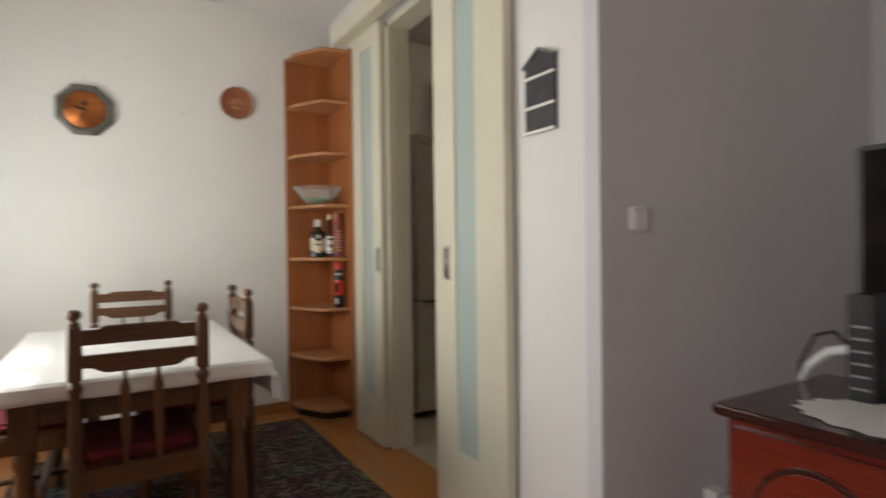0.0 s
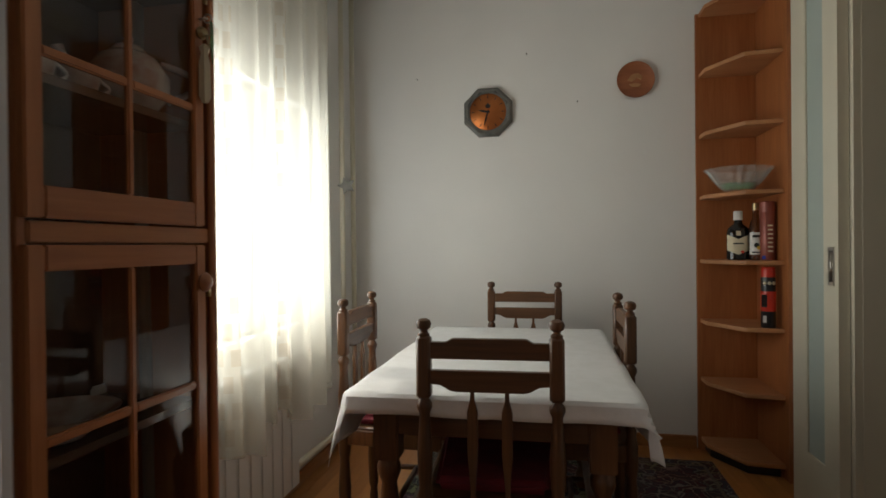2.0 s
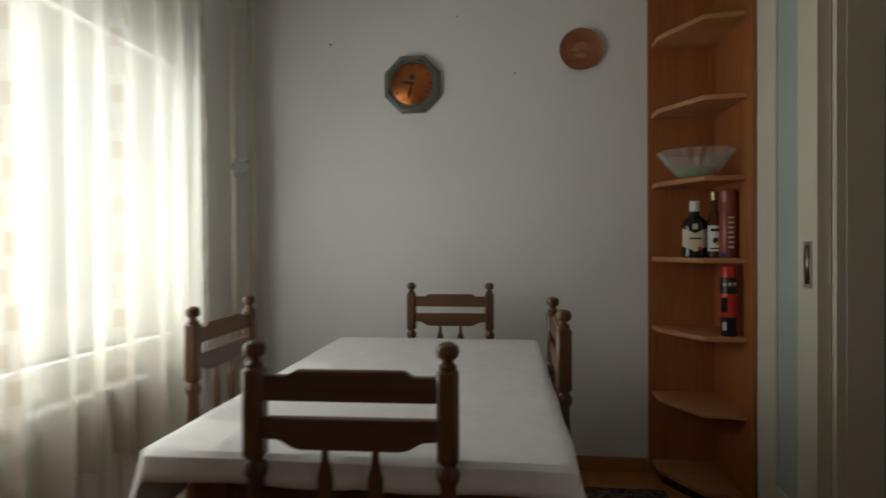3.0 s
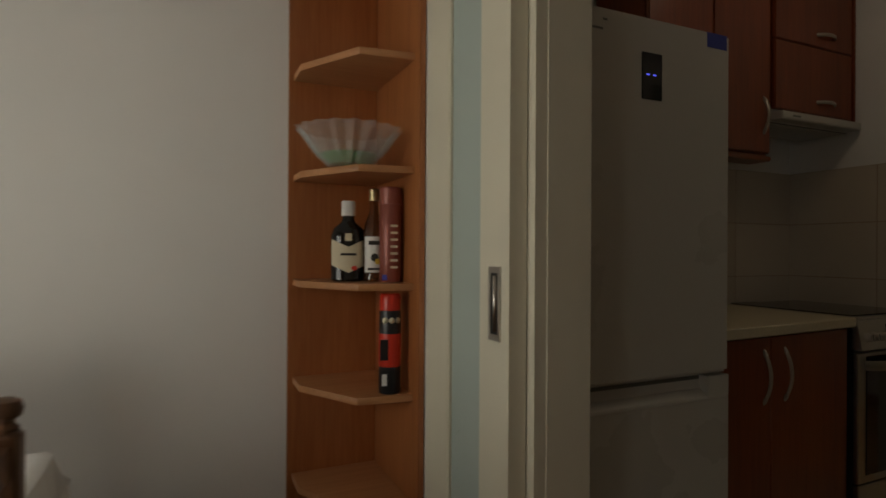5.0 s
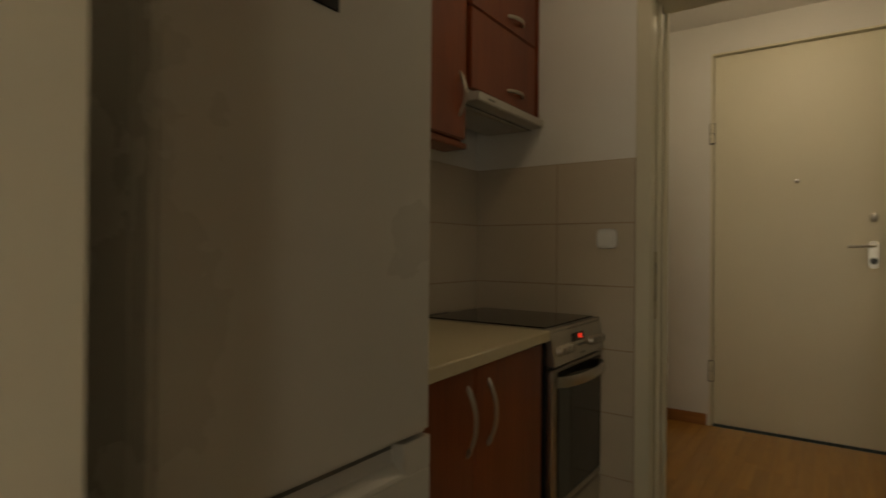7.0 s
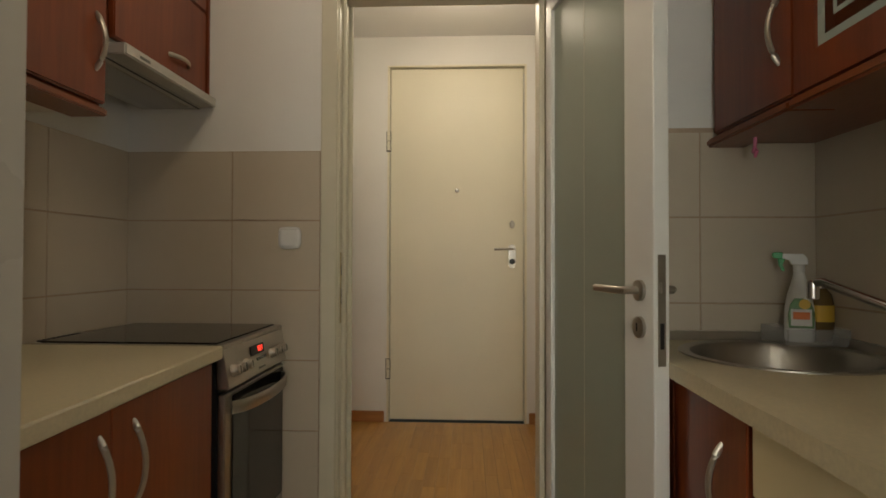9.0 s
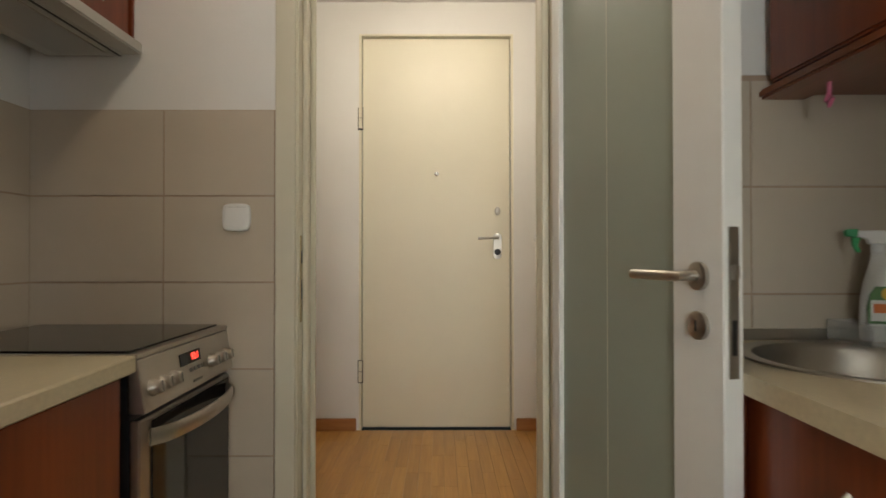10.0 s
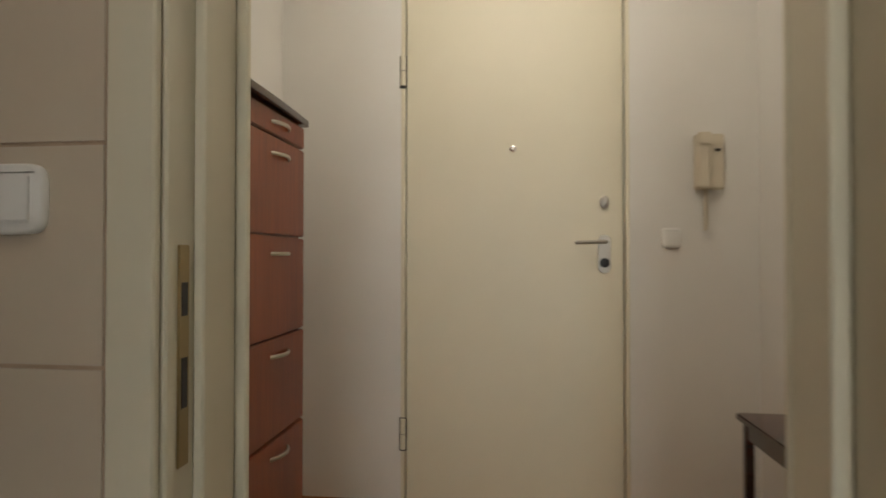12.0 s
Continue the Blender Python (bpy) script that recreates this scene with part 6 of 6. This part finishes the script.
    hz = thing("tap_hose_hook", "small chrome hook on the tiled wall", "hook", pose(2.60, y0 + 0.010, 1.09))
    part("hook", tube([(0, 0, 0), (0, 0.03, 0), (0, 0.035, 0.015)], 0.004, 8), CHROME, hz)


sink_side()

# ---- kitchen tiles: each on a grout bed ----
TW, TH, TZT = 0.400, 0.257, 1.513
bed = {}
bed["n"] = setting("tiling_north", boxes((2.0, KY1 - 0.0095, 0.0, KX1 - 0.0075, KY1 - 0.001, TZT)), GROUT, "beige tiled splashback behind the cooker")
bed["e"] = setting("tiling_east", boxes((KX1 - 0.0095, FY1 + 0.031, 0.0, KX1 - 0.001, KY1 - 0.001, TZT)), GROUT, "beige tiled end wall")
bed["s"] = setting("tiling_south", boxes((1.25, KY0 + 0.001, 0.0, 2.942, KY0 + 0.0095, 1.512)), GROUT, "beige tiled wall behind the sink")
bed["se"] = setting("tiling_south_east", boxes((2.9405, KY0 + 0.0075, 0.0, 2.949, FY0 - 0.05, 1.512)), GROUT, "beige tiled return beside the sink")
TILE_MESH = {}


def tile(parent, axis, u0, u1, z0, z1, at, towards):
    """One tile with an eased edge; axis is the way it runs, towards the side it faces."""
    g = 0.0012
    key = (axis, round(u1 - u0, 4), round(z1 - z0, 4), towards)
    if key not in TILE_MESH:
        w, h, t = (u1 - u0) / 2 - g, (z1 - z0) / 2 - g, 0.008
        bm = bmesh.new()
        lo = [bm.verts.new((sx * w, 0, sz * h)) for sx, sz in ((-1, -1), (1, -1), (1, 1), (-1, 1))]
        hi = [bm.verts.new((sx * (w - 0.0015), -t, sz * (h - 0.0015))) for sx, sz in ((-1, -1), (1, -1), (1, 1), (-1, 1))]
        bm.faces.new(hi)
        for k in range(4):
            bm.faces.new((lo[k], lo[(k + 1) % 4], hi[(k + 1) % 4], hi[k]))
        bmesh.ops.recalc_face_normals(bm, faces=bm.faces)
        TILE_MESH[key] = mesh_of("tile", bm, TILE)
    ob = new("tile", TILE_MESH[key])
    ob.parent = parent
    c = ((u0 + u1) / 2, at) if axis == 0 else (at, (u0 + u1) / 2)
    turn = {(0, -1): 0, (0, 1): 180, (1, -1): -90, (1, 1): 90}[(axis, towards)]
    ob.matrix_basis = pose(c[0], c[1], (z0 + z1) / 2, 0, 0, turn)


def tile_wall(parent, axis, lo, hi, start, step, at, towards, top, bottom):
    cuts = [lo] + sorted(c for k in range(-20, 21) if lo + 0.01 < (c := start + k * step) < hi - 0.01) + [hi]
    z = top
    while z > bottom + 0.01:
        zb = max(bottom, z - TH)
        for a, b in zip(cuts, cuts[1:]):
            tile(parent, axis, a, b, zb, z, at, towards)
        z = zb


tile_wall(bed["n"], 0, 2.0, KX1 - 0.010, KX1 - 0.010, TW, KY1 - 0.004, -1, TZT, 0.74)
tile_wall(bed["e"], 1, FY1 + 0.031, KY1 - 0.010, 2.436, TW, KX1 - 0.004, -1, TZT, 0.0)
tile_wall(bed["s"], 0, 1.25, 2.939, 2.939, TW, KY0 + 0.004, 1, 1.500, 0.72)
tile_wall(bed["se"], 1, KY0 + 0.010, FY0 - 0.05, 0.868, TW, 2.946, -1, 1.500, 0.72)

switch("light_switch", pose(KX1 - 0.0122, 2.218, 1.192, 0, 0, -90), 0.084, 1, "white plastic light switch on the tiles")

# ---- hall things ----
switch("double_switch", pose(HX1 - 0.001, 1.001, 1.200, 0, 0, -90), 0.080, 2, "pale plastic double light switch")


def intercom(m):
    """Faces -y before it is turned."""
    ob = thing("intercom", "ivory wall handset with a coiled cord", "intercom", m)
    iv = mat("ivory_plastic", (0.68, 0.62, 0.50), 0.4, var=0.04)
    part("base", block(-0.056, -0.030, -0.112, 0.056, 0.0, 0.112, 0.006, 3), iv, ob)
    hs = part("handset", block(-0.058, -0.062, -0.110, -0.004, -0.030, 0.115, 0.010, 3), iv, ob)
    part("earpiece", block(-0.056, -0.072, 0.062, -0.006, -0.060, 0.112, 0.005), iv, hs)
    part("mouthpiece", block(-0.056, -0.072, -0.108, -0.006, -0.060, -0.062, 0.005), iv, hs)
    part("button", block(0.018, -0.033, 0.040, 0.040, -0.029, 0.052, 0.002), INK, ob)
    pts = []
    for k in range(150):
        a, z = k * 0.75, -0.11 - 0.165 * k / 149
        pts.append((-0.018 + 0.008 * math.cos(a), -0.030 + 0.008 * math.sin(a), z))
    part("coiled_cord", tube(pts, 0.0026, 5), iv, ob)


intercom(pose(HX1 - 0.001, 0.858, 1.505, 0, 0, -90))


def shoe_cabinet():
    ob = thing("shoe_cabinet", "tall slim red cherry shoe cabinet with tilting drawers", "cabinet")
    x0, x1, yf, yb, zt = 3.72, 4.645, 2.40, HY1 - 0.002, 1.60
    part("body", block(x0 + 0.012, yf + 0.02, 0.03, x1 - 0.004, yb, zt - 0.0, 0.003), CHERRY, ob)
    top = [(x0 - 0.005, yb), (x0 - 0.005, yf - 0.012)] + [(x0 + (x1 - x0) * k / 10, yf - 0.012 - 0.018 * math.sin(math.pi * k / 10)) for k in range(11)] + [(x1 + 0.014, yf - 0.010), (x1 + 0.014, yb)]
    part("top", prism(top, zt, zt + 0.024, 2, 0.003), DARK_TOP, ob, "dark bowed top")
    part("plinth", block(x0 + 0.03, yf + 0.04, 0.0, x1 - 0.03, yb, 0.03), DARK_TOP, ob)
    for z0, z1 in ((1.515, 1.592), (1.195, 1.508), (0.868, 1.188), (0.545, 0.861), (0.06, 0.538)):
        d = part("flap", block(x0 + 0.014, yf, z0, x1 - 0.006, yf + 0.019, z1, 0.004), CHERRY, ob, "glossy red cherry flap")
        zc = z1 - 0.055 if z1 - z0 > 0.1 else (z0 + z1) / 2
        bow_handle(d, (4.36, yf, zc), (4.50, yf, zc), (0, -0.024, 0), 0.005)


shoe_cabinet()


def console():
    ob = thing("side_table", "small dark wooden side table in the hall", "table")
    x0, x1, y0, y1, z = 4.10, 4.60, HY0 + 0.005, 0.925, 0.597
    part("top", block(x0, y0, z, x1, y1, z + 0.022, 0.004), DARK_TOP, ob)
    for x in (x0 + 0.02, x1 - 0.045):
        for y in (y0 + 0.012, y1 - 0.04):
            part("leg", block(x, y, 0, x + 0.026, y + 0.026, z, 0.003), DARK_TOP, ob)
    part("apron", block(x0 + 0.02, y1 - 0.034, z - 0.05, x1 - 0.02, y1 - 0.018, z), DARK_TOP, ob)
    part("apron", block(x1 - 0.037, y0 + 0.03, z - 0.05, x1 - 0.025, y1 - 0.03, z), DARK_TOP, ob)


console()


def hall_mirror():
    ob = thing("wall_mirror", "cream-framed mirror on the hall wall above the cabinet", "mirror")
    y = HY1 - 0.001
    part("frame", boxes((4.02, y - 0.03, 1.66, 4.08, y, 2.35), (4.60, y - 0.03, 1.66, 4.66, y, 2.35), (4.08, y - 0.03, 1.66, 4.60, y, 1.72), (4.08, y - 0.03, 2.29, 4.60, y, 2.35)), CREAM, ob)
    m, n, l = plain_nodes("mirror_glass")
    n["Principled BSDF"].inputs["Metallic"].default_value = 1
    n["Principled BSDF"].inputs["Roughness"].default_value = 0.02
    part("glass", block(4.08, y - 0.012, 1.72, 4.60, y - 0.006, 2.29), m, ob)


hall_mirror()


def ceiling_lamp(x, y, label):
    z = H + (0.03 if x > 3.4 else 0)
    ob = thing("ceiling_lamp", label, "lamp", pose(x, y, z), "ceiling lamps")
    part("mount", lathe([(0.07, -0.03), (0.075, -0.001)], 28), WHITE, ob)
    sh = part("shade", lathe([(0.0, -0.115), (0.07, -0.105), (0.11, -0.075), (0.115, -0.045), (0.07, -0.03)], 32), LAMP_GLASS, ob, "opal glass shade")
    sh.visible_shadow = False


ceiling_lamp(2.45, 1.905, "round opal ceiling lamp in the kitchen")
ceiling_lamp(4.15, 1.62, "round opal ceiling lamp in the hall")

# ---- floors, piece by piece ----
PLANK = {}


def plank(parent, name, x0, y0, x1, y1, material, t=0.012, joint=0.0001):
    w, h = round(x1 - x0, 3), round(y1 - y0, 3)
    key = (name, w, h, material.name)
    if key not in PLANK:
        bm = bmesh.new()
        a, b = w / 2 - joint, h / 2 - joint
        lo = [bm.verts.new((sx * a, sy * b, -t)) for sx, sy in ((-1, -1), (1, -1), (1, 1), (-1, 1))]
        hi = [bm.verts.new((sx * (a - 0.0003), sy * (b - 0.0003), 0)) for sx, sy in ((-1, -1), (1, -1), (1, 1), (-1, 1))]
        bm.faces.new(hi)
        for k in range(4):
            bm.faces.new((lo[k], lo[(k + 1) % 4], hi[(k + 1) % 4], hi[k]))
        bmesh.ops.recalc_face_normals(bm, faces=bm.faces)
        PLANK[key] = mesh_of(name, bm, material)
    ob = new(name, PLANK[key])
    ob.parent = parent
    ob.matrix_basis = pose((x0 + x1) / 2, (y0 + y1) / 2, 0)


hall = bpy.data.objects["floor_hall"]
rng = random.Random(4)
y, row = HY0, 0
while y < HY1 - 0.01:
    y1 = min(y + 0.0625, HY1)
    x = 3.34 - rng.choice((0.0, 0.08, 0.16, 0.24, 0.32))
    while x < HX1 - 0.005:
        xe = min(x + 0.40, HX1)
        a = max(x, 3.34)
        if xe - a > 0.02:
            if a < HX0 + 0.02 and (y1 > FY1 - 0.04 or y < FY0 + 0.03):
                a = HX0 + 0.021
            if xe - a > 0.02:
                plank(hall, "plank", a, y, xe, y1, PARQUET)
        x += 0.40
    y = y1

dining = bpy.data.objects["floor_dining"]
x = XW
while x < 1.09:
    x1 = min(x + 0.0625, 1.10)
    y = YS - rng.choice((0.0, 0.1, 0.2, 0.3))
    while y < YN:
        a, b = max(y, YS), min(y + 0.40, YN)
        if b - a > 0.02 and not (-0.62 < (x + x1) / 2 < 0.74 and a > 0.82 and b < 2.76):
            plank(dining, "plank", x, a, x1, b, PARQUET_Y)
        y += 0.40
    x = x1

kit = bpy.data.objects["floor_kitchen"]
x = 1.10
while x < 3.33:
    x1 = min(x + 0.33, 3.34)
    y = KY0
    while y < KY1 - 0.01:
        y1 = min(y + 0.33, KY1)
        plank(kit, "floor_tile", x, y, x1, y1, FLOOR_TILE, 0.008, 0.0018)
        y = y1
    x = x1
